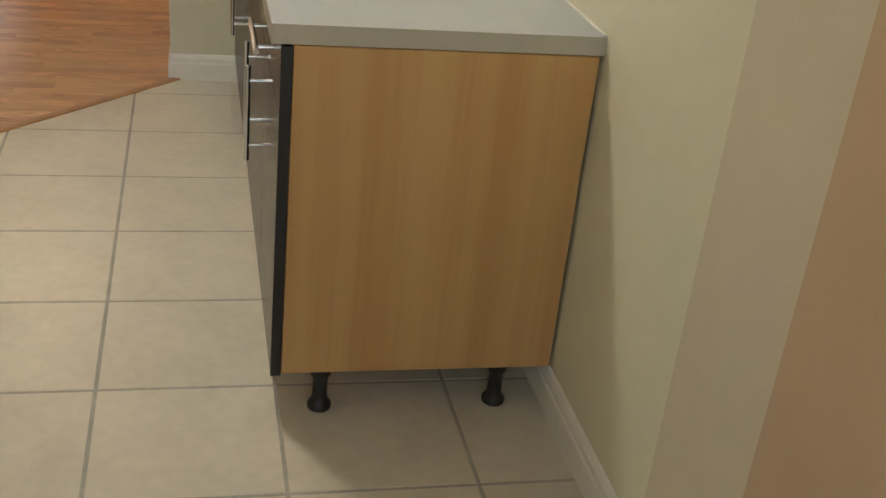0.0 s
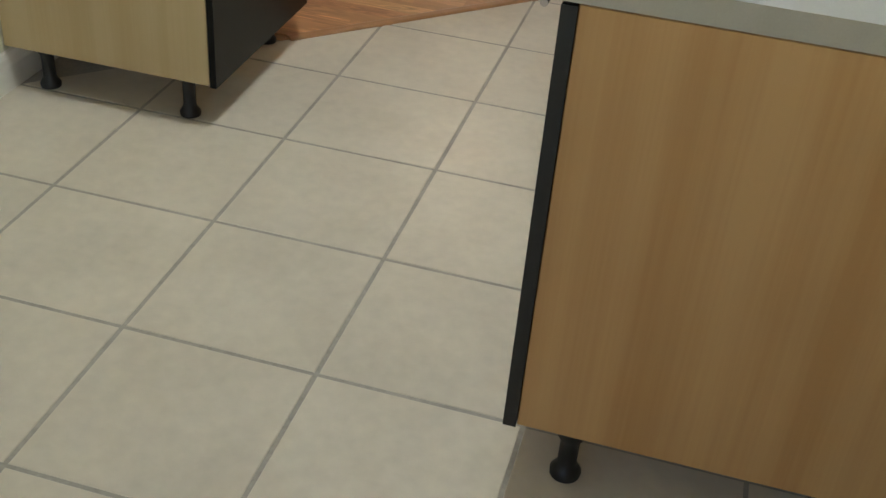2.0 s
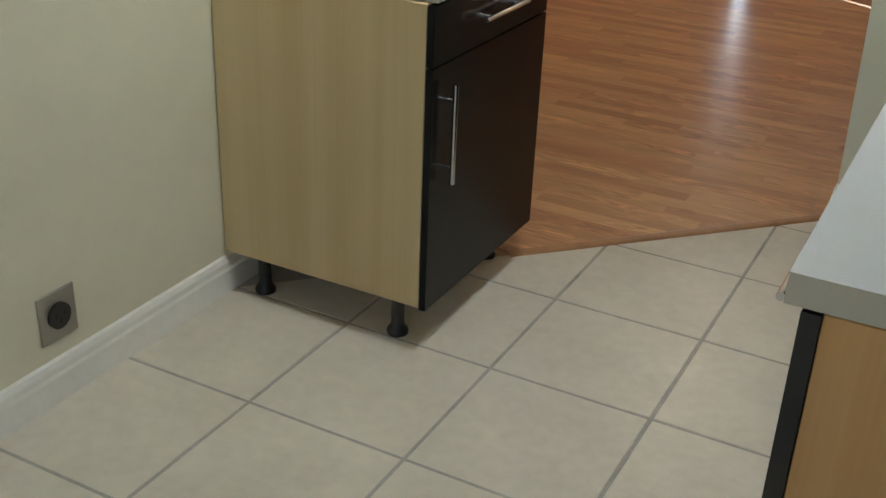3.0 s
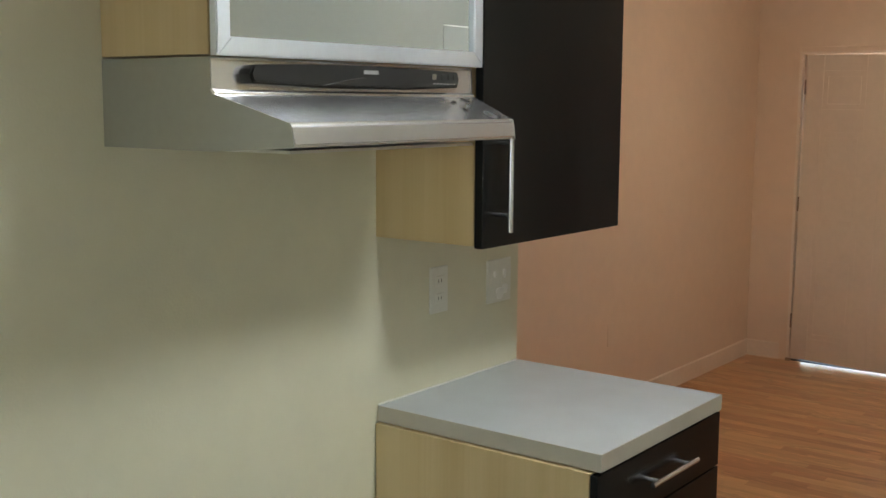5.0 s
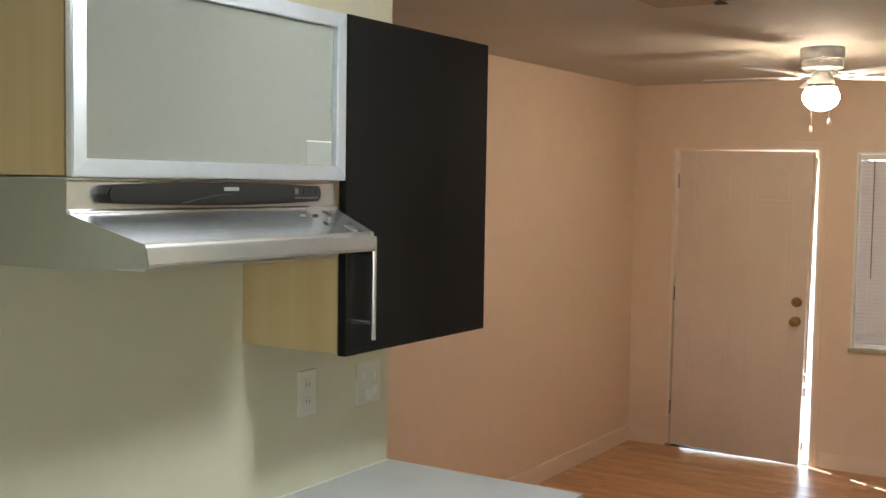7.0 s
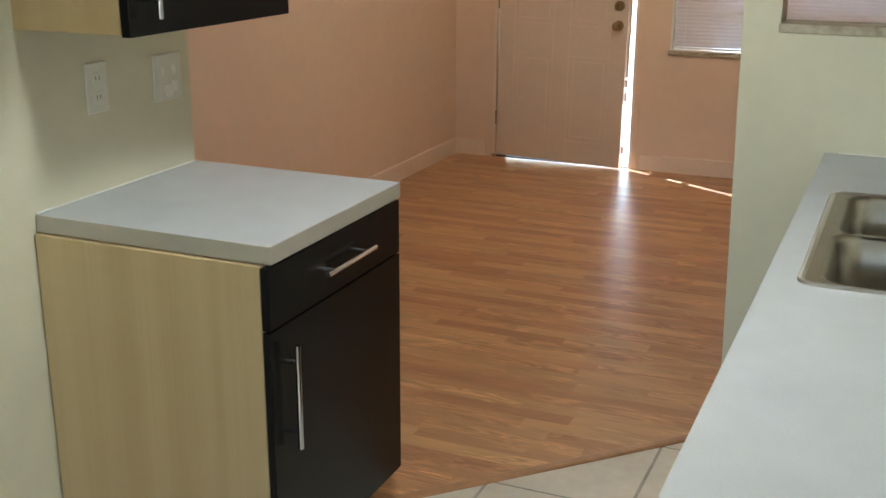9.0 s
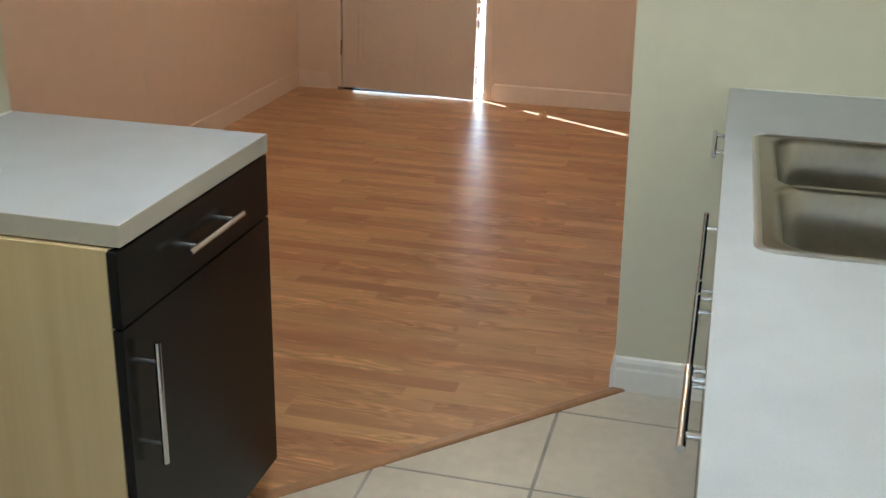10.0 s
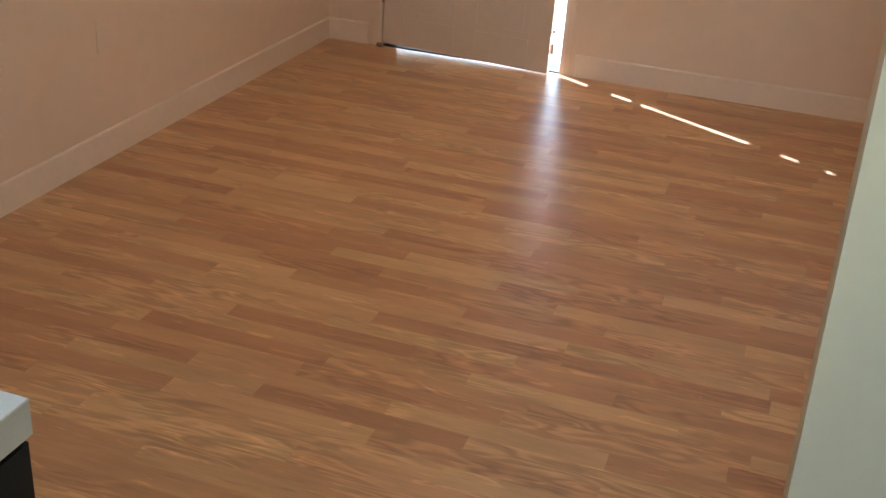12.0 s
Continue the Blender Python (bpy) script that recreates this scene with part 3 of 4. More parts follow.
for ya, yb in (b1, b2):
    bw = part("bowl", bowl(bx0, bx1, ya, yb, RT - 0.0042, 0.17), M_SINK, sink, "deep rounded steel bowl", True)
    bm = bmesh.new()
    lathe(bm, ((bx0 + bx1) / 2, (ya + yb) / 2), [(0.043, RT - 0.1738), (0.043, RT - 0.1705), (0.034, RT - 0.1690), (0.026, RT - 0.1725), (0.004, RT - 0.1728)], 24)
    part("drain", bm, M_NICKEL, bw, "round steel drain", True)

# faucet behind the bowls
fa = thing("faucet", (0.905, 1.353, RT), "chrome kitchen faucet behind the sink", "faucet")
bm = bmesh.new()
lathe(bm, (0.905, 1.353), [(0.028, RT - 0.004), (0.028, RT + 0.012), (0.020, RT + 0.03), (0.017, RT + 0.10), (0.004, RT + 0.115)], 20)
part("base", bm, M_NICKEL, fa, "", True)
bm = bmesh.new()
pts = [Vector((0.905, 1.353, RT + 0.06)), Vector((0.86, 1.353, RT + 0.12)), Vector((0.78, 1.353, RT + 0.135)), Vector((0.70, 1.353, RT + 0.11)), Vector((0.695, 1.353, RT + 0.08))]
for a, b in zip(pts, pts[1:]):
    cyl(bm, a, b, 0.011, 14)
part("spout", bm, M_NICKEL, fa, "", True)
part("lever", cyl(bmesh.new(), (0.905, 1.353, RT + 0.105), (0.94, 1.353, RT + 0.16), 0.006, 10), M_NICKEL, fa, "", True)


# wall cabinets
uc = thing("wall_cabinet", (-1.03, 1.08, 1.318), "tall black-fronted wall cabinet with birch side above the worktop", "cabinet")
carcass(uc, M_BIRCH, -1.178, -0.897, 0.774, 1.384, 1.322, 2.068, label="birch-effect side panel")
d = part("door", B(-0.895, -0.873, 0.772, 1.386, 1.318, 2.070, bevel=0.0015), M_BLACK, uc, "black-brown cabinet door")
bar_handle(d, (-0.838, 0.829, 1.353), (-0.838, 0.829, 1.585), (0.034, 0, 0))

hc = thing("glass_cabinet", (-1.03, 0.40, 1.708), "birch wall cabinet with aluminium-framed frosted glass door above the hood", "cabinet")
carcass(hc, M_BIRCH, -1.178, -0.897, 0.036, 0.768, 1.710, 2.066, label="birch-effect side panel")
part("shelf", B(-1.17, -0.93, 0.056, 0.748, 1.885, 1.901), M_BIRCH, hc)
fy0, fy1, fz0, fz1, w = 0.034, 0.770, 1.708, 2.069, 0.031
door = part("door_panel", B(-0.895, -0.890, fy0 + 0.004, fy1 - 0.004, fz0 + 0.004, fz1 - 0.004), M_FROST, hc, "frosted glass panel")
for pts in ([(fy0, fz0), (fy1, fz0), (fy1 - w, fz0 + w), (fy0 + w, fz0 + w)], [(fy0, fz1), (fy1, fz1), (fy1 - w, fz1 - w), (fy0 + w, fz1 - w)],
            [(fy0, fz0), (fy0, fz1), (fy0 + w, fz1 - w), (fy0 + w, fz0 + w)], [(fy1, fz0), (fy1, fz1), (fy1 - w, fz1 - w), (fy1 - w, fz0 + w)]):
    bm = prism(bmesh.new(), pts, "x", -0.8895, -0.874)
    bmesh.ops.bevel(bm, geom=[e for e in bm.edges if all(v.co.x > -0.875 for v in e.verts)], offset=0.0022, segments=2, affect="EDGES")
    part("frame_rail", bm, M_ALU, door, "mitred aluminium frame rail", True)
part("sticker", B(-0.8898, -0.8892, 0.652, 0.736, 1.742, 1.788), M_STICK, door, "pale square sticker on the glass")
part("sticker_edge", B(-0.8898, -0.8890, 0.652, 0.736, 1.789, 1.792), M_WHITE, door, "white sticker edge")

uc2 = thing("wall_cabinet", (0.86, 1.93, 1.31), "black-fronted wall cabinet above the sink worktop", "cabinet")
carcass(uc2, M_BIRCH, 0.71, 1.038, 1.64, 2.244, 1.312, 2.068, open_side="-x", label="birch-effect side panel")
part("door", B(0.686, 0.708, 1.638, 2.245, 1.308, 2.070, bevel=0.0015), M_BLACK, uc2, "black-brown cabinet door")

# range hood
hood = thing("range_hood", (-1.0, 0.40, 1.555), "stainless steel range hood under the glass cabinet", "range hood")
bm = bmesh.new()
hy0, hy1 = 0.036, 0.754
ring = {}
for key, x, z, a, b in (("bt", -1.178, 1.7065, hy0, hy1), ("ft", -0.892, 1.7065, hy0, hy1), ("fm", -0.890, 1.648, hy0, hy1), ("lt", -0.757, 1.600, 0.082, 0.714),
                        ("lb", -0.750, 1.562, 0.086, 0.708), ("bb", -1.178, 1.554, hy0, hy1)):
    ring[key] = (bm.verts.new((x, a, z)), bm.verts.new((x, b, z)))
order = ["bt", "ft", "fm", "lt", "lb", "bb"]
for a, b in zip(order, order[1:] + order[:1]):
    bm.faces.new((ring[a][0], ring[a][1], ring[b][1], ring[b][0]))
for s in (0, 1):
    bm.faces.new([ring[k][s] for k in ("bt", "ft", "fm", "bb")])
    bm.faces.new([ring[k][s] for k in ("fm", "lt", "lb", "bb")])
bmesh.ops.recalc_face_normals(bm, faces=bm.faces)
bmesh.ops.bevel(bm, geom=[e for e in bm.edges if len({v.co.y > 0.4 for v in e.verts}) == 2], offset=0.006, segments=5, affect="EDGES")
part("shell", bm, M_HOODSTEEL, hood, "brushed steel shell", True)
for s in (0, 1):
    sgn = -1 if s == 0 else 1
    base, fold = (hy0, 0.083) if s == 0 else (hy1, 0.713)
    bm = bmesh.new()
    cols = []
    for x in (-1.177, -1.03, -0.893, -0.848, -0.803, -0.758):
        k = max(0.0, (x + 0.893) / 0.135)
        y = base + (fold - base) * k + sgn * 0.0012
        zs = (1.5535 + 0.008 * k, 1.602 - 0.020 * k, 1.648 - 0.048 * k)
        cols.append([bm.verts.new((x + 0.0065 * k * (1 - j / 2), y, z)) for j, z in enumerate(zs)] + ([bm.verts.new((x, y, 1.7055))] if k == 0.0 else []))
    for p, q in zip(cols, cols[1:]):
        for k in range(min(len(p), len(q)) - 1):
            bm.faces.new((p[k], q[k], q[k + 1], p[k + 1]))
    bmesh.ops.recalc_face_normals(bm, faces=bm.faces)
    if bm.faces[:][0].normal.y * sgn < 0:
        bmesh.ops.reverse_faces(bm, faces=bm.faces[:])
    bmesh.ops.solidify(bm, geom=bm.faces[:], thickness=0.0009)
    part("side_panel", bm, M_SIDE, hood, "hood's steel side, coloured darker for its dim reflections", True)
bm = bmesh.new()
top = [(0.107 + 0.564 * k / 16, 1.695 + 0.006 * math.sin(math.pi * k / 16)) for k in range(17)]
low = [(0.671 - 0.564 * k / 16, 1.664 - 0.006 * math.sin(math.pi * k / 16)) for k in range(17)]
prism(bm, [(0.102, 1.672), (0.099, 1.680), (0.102, 1.688)] + top + [(0.675, 1.688), (0.677, 1.680), (0.675, 1.672)] + low, "x", -0.893, -0.866)
bmesh.ops.bevel(bm, geom=[e for e in bm.edges if all(v.co.x > -0.867 for v in e.verts)], offset=0.004, segments=2, affect="EDGES")
panel = part("control_panel", bm, M_PLASTIC, hood, "black plastic control panel")
bm = bmesh.new()
prism(bm, [(0.27 + 0.26 * k / 12, 1.6630 + 0.016 * math.sin(math.pi * k / 12)) for k in range(13)], "x", -0.867, -0.860)
part("grip", bm, M_PLASTIC, panel, "curved black grip")
part("logo", B(-0.8665, -0.8655, 0.379, 0.420, 1.6855, 1.6925), M_MARK, panel, "pale maker's mark")
for k, yy in enumerate((0.590, 0.618, 0.640, 0.658)):
    part("button", B(-0.866, -0.8635, yy - 0.006, yy + 0.006, 1.679, 1.690, bevel=0.001), M_PLASTIC if k else M_SLOT, panel)
for k in range(7):
    yy = 0.588 + k * 0.011
    part("marking", B(-0.866, -0.8655, yy, yy + 0.006, 1.670, 1.672), M_MARK, panel)
for k, (yy, xx, w1) in enumerate(((0.60, -0.855, 0.007), (0.635, -0.85, 0.009), (0.665, -0.835, 0.007), (0.62, -0.81, 0.008), (0.672, -0.785, 0.015), (0.69, -0.862, 0.010))):
    zz = 1.648 - (xx + 0.890) / 0.133 * 0.048
    bm = bmesh.new()
    box(bm, -w1 * 0.45, w1 * 0.45, -w1, w1, -0.0005, 0.0005)
    bmesh.ops.transform(bm, matrix=Matrix.Translation((xx, yy, zz + 0.0012)) @ Matrix.Rotation(radians(19.8), 4, "Y") @ Matrix.Rotation(radians(20 * k), 4, "Z"), verts=bm.verts)
    part("tape_remnant", bm, M_DARK if k % 2 else M_STEEL, hood, "grey scrap of torn protective film")
part("filter", B(-1.10, -0.82, 0.14, 0.66, 1.548, 1.5535), M_STEEL, hood, "metal mesh filter")

for t in (uc, hc, hood):
    t.location += Vector((-0.003, 0.020, -0.013))

# range socket low on the wall
so = thing("range_socket", (KL, 0.213, 0.207), "square metal range socket plate on the kitchen wall", "power socket")
part("plate", B(KL, KL + 0.006, 0.160, 0.266, 0.148, 0.266, bevel=0.002), M_SOCKET, so, "steel cover plate")
part("socket", cyl(bmesh.new(), (KL + 0.004, 0.213, 0.207), (KL + 0.013, 0.213, 0.207), 0.031, 24), M_PLASTIC, so, "round black socket", True)
for dy, dz in ((-0.011, 0.004), (0.011, 0.004), (0, -0.012)):
    part("slot", B(KL + 0.0128, KL + 0.0136, 0.213 + dy - 0.002, 0.213 + dy + 0.002, 0.207 + dz - 0.006, 0.207 + dz + 0.006), M_DARK, so)


def wall_plate(name, label, x, y, z, w, h, nx, kind, mat=M_PLATE, toggles=False, deep=0.006):
    t = thing(name, (x, y, z), label, "wall plate")
    a, b = sorted((x, x + nx * deep))
    part("plate", B(a, b, y - w / 2, y + w / 2, z - h / 2, z + h / 2, bevel=deep / 3), mat, t)
    a, b = sorted((x + nx * (deep - 0.001), x + nx * (deep + 0.0015)))
    for dy, dz in kind:
        f = part("receptacle", B(a, b, y + dy - 0.016, y + dy + 0.016, z + dz - 0.013, z + dz + 0.013, bevel=0.001), mat, t)
        c, d = sorted((x + nx * (deep + 0.0014), x + nx * (deep + 0.002)))
        for sy in () if toggles else (-0.006, 0.006):
            part("slot", B(c, d, y + dy + sy - 0.001, y + dy + sy + 0.001, z + dz - 0.004, z + dz + 0.005), M_SLOT, f)
    return t


wall_plate("outlet", "ivory duplex outlet painted over on the kitchen wall", KL, 1.032, 1.153, 0.073, 0.118, 1, ((0, 0.022), (0, -0.022)))
wp = wall_plate("switch_plate", "ivory double wall plate at the wall's end", KL, 1.300, 1.143, 0.112, 0.118, 1, ((-0.024, 0.0), (0.024, 0.0)), toggles=True)
for cy, cz, r1, r2 in ((1.300, 1.108, 0.017, 0.019), (1.324, 1.118, 0.012, 0.016), (1.322, 1.160, 0.007, 0.015), (1.276, 1.162, 0.005, 0.010)):
    bm = bmesh.new()
    prism(bm, [(cy + r1 * math.cos(w) * (1 + 0.12 * math.sin(3 * w)), cz + r2 * math.sin(w) * (1 + 0.15 * math.cos(2 * w))) for w in [k * math.pi / 10 for k in range(20)]], "x", KL + 0.0050, KL + 0.0082 + r1 * 0.05)
    part("smear", bm, M_SMEAR, wp, "white filler smear")
wall_plate("outlet", "peach-painted outlet low on the living-room wall", LL, 3.83, 0.434, 0.073, 0.118, 1, ((0, 0.022), (0, -0.022)), mat=M_PEACHPLATE, toggles=True, deep=0.003)

# marble sill of the pass-through
bm = bmesh.new()
box(bm, PX0 - 0.004, PX1 + 0.07, STUB - 0.005, STUB + 0.13, PZ0 - 0.022, PZ0 + 0.004, bevel=0.002)
solid("trim_sill", bm, M_MARBLE, "worn marble sill of the pass-through", "sill")

# kitchen ceiling lamp, above and behind the walker
kl = thing("ceiling_lamp", (-0.05, 0.70, CEIL), "round white glass ceiling lamp in the kitchen", "ceiling lamp")
part("pan", lathe(bmesh.new(), (-0.05, 0.70), [(0.16, CEIL), (0.16, CEIL - 0.02), (0.02, CEIL - 0.025)], 32), M_WHITE, kl, "", True)
part("shade", lathe(bmesh.new(), (-0.05, 0.70), [(0.15, CEIL - 0.026), (0.152, CEIL - 0.05), (0.12, CEIL - 0.085), (0.06, CEIL - 0.105), (0.005, CEIL - 0.11)], 32), M_KLAMP, kl, "lit white glass shade", True)

# ---------------------------------------------------------------- living-room things
door1 = thing("door_1", (DX0, FAR, 0.0), "white six-panel front door standing slightly ajar", "door", kind="structure")
bm = bmesh.new()
LW, LH, LT = 0.838, 1.895, 0.038
core = 0.0350
box(bm, 0, LW, (LT - core) / 2, (LT + core) / 2, 0, LH)
xs = [(0, 0.105), (0.365, 0.473), (0.733, LW)]
zs = [(0, 0.14), (0.67, 0.86), (1.43, 1.57), (1.80, LH)]
panels_z = [(0.14, 0.67), (0.86, 1.43), (1.57, 1.80)]
for side in (0, 1):
    ya, yb = (0, (LT - core) / 2 + 0.001) if side == 0 else ((LT + core) / 2 - 0.001, LT)
    for a, b in xs:
        box(bm, a, b, ya, yb, 0, LH, 0.002)
    for a, b in zs:
        for p, q in ((0.105, 0.365), (0.473, 0.733)):
            box(bm, p, q, ya, yb, a, b, 0.002)
    for a, b in panels_z:
        for p, q in ((0.105, 0.365), (0.473, 0.733)):
            box(bm, p + 0.03, q - 0.03, ya + 0.001, yb, a + 0.03, b - 0.03, 0.003)
M_LEAF = Matrix.Translation((-1.884, FAR - 0.004, 0.020)) @ Matrix.Rotation(radians(-3.2), 4, "Z") @ Matrix.Translation((0, 0, LH)) @ Matrix.Rotation(radians(0.85), 4, "Y") @ Matrix.Translation((0, 0, -LH))
bmesh.ops.transform(bm, matrix=M_LEAF, verts=bm.verts)
leaf = part("door_leaf", bm, M_DOOR, door1, "white painted six-panel door leaf")


def on_leaf(bm):
    bmesh.ops.transform(bm, matrix=M_LEAF, verts=bm.verts)
    return bm


bm = bmesh.new()
cyl(bm, (0.782, 0.0, 0.875), (0.782, -0.012, 0.875), 0.030, 24)
cyl(bm, (0.782, -0.012, 0.875), (0.782, -0.035, 0.875), 0.012, 16)
bmesh.ops.create_uvsphere(bm, u_segments=20, v_segments=12, radius=0.027, matrix=Matrix.Translation((0.782, -0.052, 0.875)) @ Matrix.Diagonal((1, 0.8, 1, 1)))
part("knob", on_leaf(bm), M_BRASS, leaf, "worn brass door knob", True)
bm = bmesh.new()
cyl(bm, (0.782, 0.0, 0.992), (0.782, -0.014, 0.992), 0.030, 24)
box(bm, 0.778, 0.786, -0.030, -0.012, 0.977, 1.007, 0.002)
part("deadbolt", on_leaf(bm), M_BRASS, leaf, "round brass deadbolt", True)
# strips added along the leaf edge to cut the sun streak into dashes
for za, zb in ((0.085, 0.135), (0.182, 0.200), (0.415, 0.472), (0.503, 0.548), (0.562, 1.86)):
    part("weather_strip", on_leaf(B(LW + 0.0005, LW + 0.011, LT - 0.006, LT + 0.034, za, zb)), M_DOOR, leaf, "strip added on the leaf edge to break up the sun")
for hz in (0.24, 0.98, 1.70):
    part("hinge", on_leaf(cyl(bmesh.new(), (-0.006, -0.004, hz - 0.045), (-0.006, -0.004, hz + 0.045), 0.005, 10)), M_HINGE, leaf, "dark painted hinge", True)
bm = bmesh.new()
for x0, x1 in ((DX0 - 0.0, DX0 + 0.018), (DX1 - 0.018, DX1)):
    box(bm, x0, x1, FAR - 0.006, FAR + 0.17, 0.0, DTOP - 0.001)
box(bm, DX0 + 0.018, DX1 - 0.018, FAR - 0.006, FAR + 0.17, DTOP - 0.018, DTOP - 0.001)
# unseen stops behind the leaf, added to shut out daylight at hinges and head
box(bm, DX0 + 0.018, DX0 + 0.075, FAR + 0.040, FAR + 0.06, 0.0, DTOP - 0.018)
box(bm, DX0 + 0.075, DX1 - 0.018, FAR + 0.045, FAR + 0.06, DTOP - 0.075, DTOP - 0.018)
part("door_frame", bm, M_PEACHTRIM, door1, "cream painted door frame")
bm = bmesh.new()
for x0, x1, z0, z1 in ((DX0 - 0.028, DX0 + 0.004, 0, DTOP + 0.028), (DX1 - 0.004, DX1 + 0.028, 0, DTOP + 0.028), (DX0 + 0.004, DX1 - 0.004, DTOP - 0.004, DTOP + 0.028)):
    box(bm, x0, x1, FAR - 0.005, FAR - 0.0005, z0, z1, 0.0015)
part("casing", bm, M_PEACH, door1, "narrow casing painted like the wall")
part("threshold", B(DX0 + 0.018, DX1 - 0.018, FAR + 0.01, FAR + 0.15, -0.1, 0.006, bevel=0.003), M_DARK, door1, "dark worn threshold")

part("corner_block", B(DX0 + 0.002, DX0 + 0.035, FAR - 0.03, FAR - 0.013, 0.0025, 0.022, bevel=0.003), M_HINGE, door1, "dark worn block at the jamb foot")

# front window with blinds
win = thing("window_1", ((WX0 + WX1) / 2, FAR + 0.1, WZ0), "wide front window with closed white blinds", "window", kind="structure")
bm = bmesh.new()
gy0, gy1 = FAR + 0.12, FAR + 0.16
for q in ((WX0, WX0 + 0.04, WZ0, WZ1), (WX1 - 0.04, WX1, WZ0, WZ1), (WX0 + 0.04, WX1 - 0.04, WZ0, WZ0 + 0.04), (WX0 + 0.04, WX1 - 0.04, WZ1 - 0.04, WZ1), (-0.335, -0.285, WZ0 + 0.04, WZ1 - 0.04)):
    box(bm, q[0], q[1], gy0, gy1, q[2], q[3], 0.002)
for z in (1.03, 1.32, 1.61):
    box(bm, WX0 + 0.04, -0.335, gy0 + 0.005, gy1 - 0.005, z - 0.015, z + 0.015)
    box(bm, -0.285, WX1 - 0.04, gy0 + 0.005, gy1 - 0.005, z - 0.015, z + 0.015)
wf = part("window_frame", bm, M_TRIM, win, "white metal window frame")
for a, b in ((WX0 + 0.04, -0.335), (-0.285, WX1 - 0.04)):
    for za, zb in ((WZ0 + 0.04, 1.015), (1.045, 1.305), (1.335, 1.595), (1.625, WZ1 - 0.04)):
        p = part("pane", B(a, b, gy0 + 0.017, gy0 + 0.021, za, zb), M_GLASS, wf)
        p.visible_shadow = False
part("window_sill", B(WX0 - 0.012, WX1 + 0.012, FAR - 0.018, FAR + 0.12, WZ0 - 0.026, WZ0 - 0.0005, bevel=0.004), M_MARBLE, win, "grey marble window sill")
bm = bmesh.new()
box(bm, WX0, WX0 + 0.012, FAR - 0.003, FAR + 0.12, WZ0, WZ1 - 0.012)
box(bm, WX1 - 0.012, WX1, FAR - 0.003, FAR + 0.12, WZ0, WZ1 - 0.012)
box(bm, WX0, WX1, FAR - 0.003, FAR + 0.12, WZ1 - 0.012, WZ1 - 0.0005)
part("reveal", bm, M_TRIM, win, "white painted reveal")
for a, b in ((WX0 + 0.0125, -0.3135), (-0.3125, WX1 - 0.0125)):
    bl = thing("window_blind", ((a + b) / 2, FAR + 0.06, WZ0 + 0.01), "closed white slatted blind in the front window", "blind", "front window blinds")
    part("head_rail", B(a, b, FAR + 0.04, FAR + 0.075, WZ1 - 0.045, WZ1 - 0.014, bevel=0.002), M_WHITE, bl)
    bm = bmesh.new()
    z = WZ0 + 0.03
    while z < WZ1 - 0.05:
        vs = [(a, FAR + 0.0562, z - 0.0111), (b, FAR + 0.0562, z - 0.0111), (b, FAR + 0.0545, z), (a, FAR + 0.0545, z), (b, FAR + 0.0562, z + 0.0111), (a, FAR + 0.0562, z + 0.0111)]
        vv = [bm.verts.new(q) for q in vs]
        bm.faces.new((vv[0], vv[1], vv[2], vv[3]))
        bm.faces.new((vv[3], vv[2], vv[4], vv[5]))
        z += 0.0222
    part("slats", bm, M_BLIND, bl, "thin white vinyl slats")
    part("bottom_rail", B(a, b, FAR + 0.046, FAR + 0.066, WZ0 + 0.004, WZ0 + 0.018, bevel=0.003), M_WHITE, bl)
    for cx in (a + 0.06, b - 0.06):
        part("cord", cyl(bmesh.new(), (cx, FAR + 0.046, WZ0 + 0.015), (cx, FAR + 0.046, WZ1 - 0.03), 0.0012, 6), M_WHITE, bl)
    wx = max(a + 0.018, WX0 + 0.093)
    part("wand", cyl(bmesh.new(), (wx, FAR + 0.035, 1.16), (wx, FAR + 0.035, WZ1 - 0.04), 0.003, 8), M_SLOT, bl, "grey tilt wand")

wb = thing("sill_box", (-0.05, FAR - 0.03, 0.67), "small dusty pink box fixed below the window sill", "wall box")
part("case", B(-0.112, 0.01, FAR - 0.075, FAR - 0.001, 0.667, 0.783, bevel=0.006), M_PINK, wb, "dusty pink plastic case")
part("cap", B(-0.115, 0.013, FAR - 0.078, FAR - 0.019, 0.783, 0.797, bevel=0.003), M_PINKDARK, wb, "darker red cap")

# ceiling fan with a lit globe
FX, FY = -0.665, 4.13
fan = thing("ceiling_fan", (FX, FY, CEIL), "white hugger ceiling fan with a lit glass globe", "ceiling fan")
part("housing", lathe(bmesh.new(), (FX, FY), [(0.098, CEIL), (0.100, CEIL - 0.03), (0.096, CEIL - 0.05), (0.088, CEIL - 0.055), (0.092, CEIL - 0.062), (0.094, CEIL - 0.09), (0.070, CEIL - 0.105), (0.03, CEIL - 0.11)], 36), M_WHITE, fan, "white ribbed motor housing", True)
part("fitter", lathe(bmesh.new(), (FX, FY), [(0.045, CEIL - 0.108), (0.047, CEIL - 0.135), (0.056, CEIL - 0.148), (0.060, CEIL - 0.166), (0.052, CEIL - 0.166), (0.038, CEIL - 0.158), (0.01, CEIL - 0.157)], 24), M_WHITE, fan, "", True)
globe = part("globe", lathe(bmesh.new(), (FX, FY), [(0.030, CEIL - 0.181), (0.066, CEIL - 0.183), (0.079, CEIL - 0.205), (0.083, CEIL - 0.228), (0.072, CEIL - 0.256), (0.045, CEIL - 0.278), (0.012, CEIL - 0.288), (0.003, CEIL - 0.289)], 32), M_BULB, fan, "glowing schoolhouse glass globe", True)
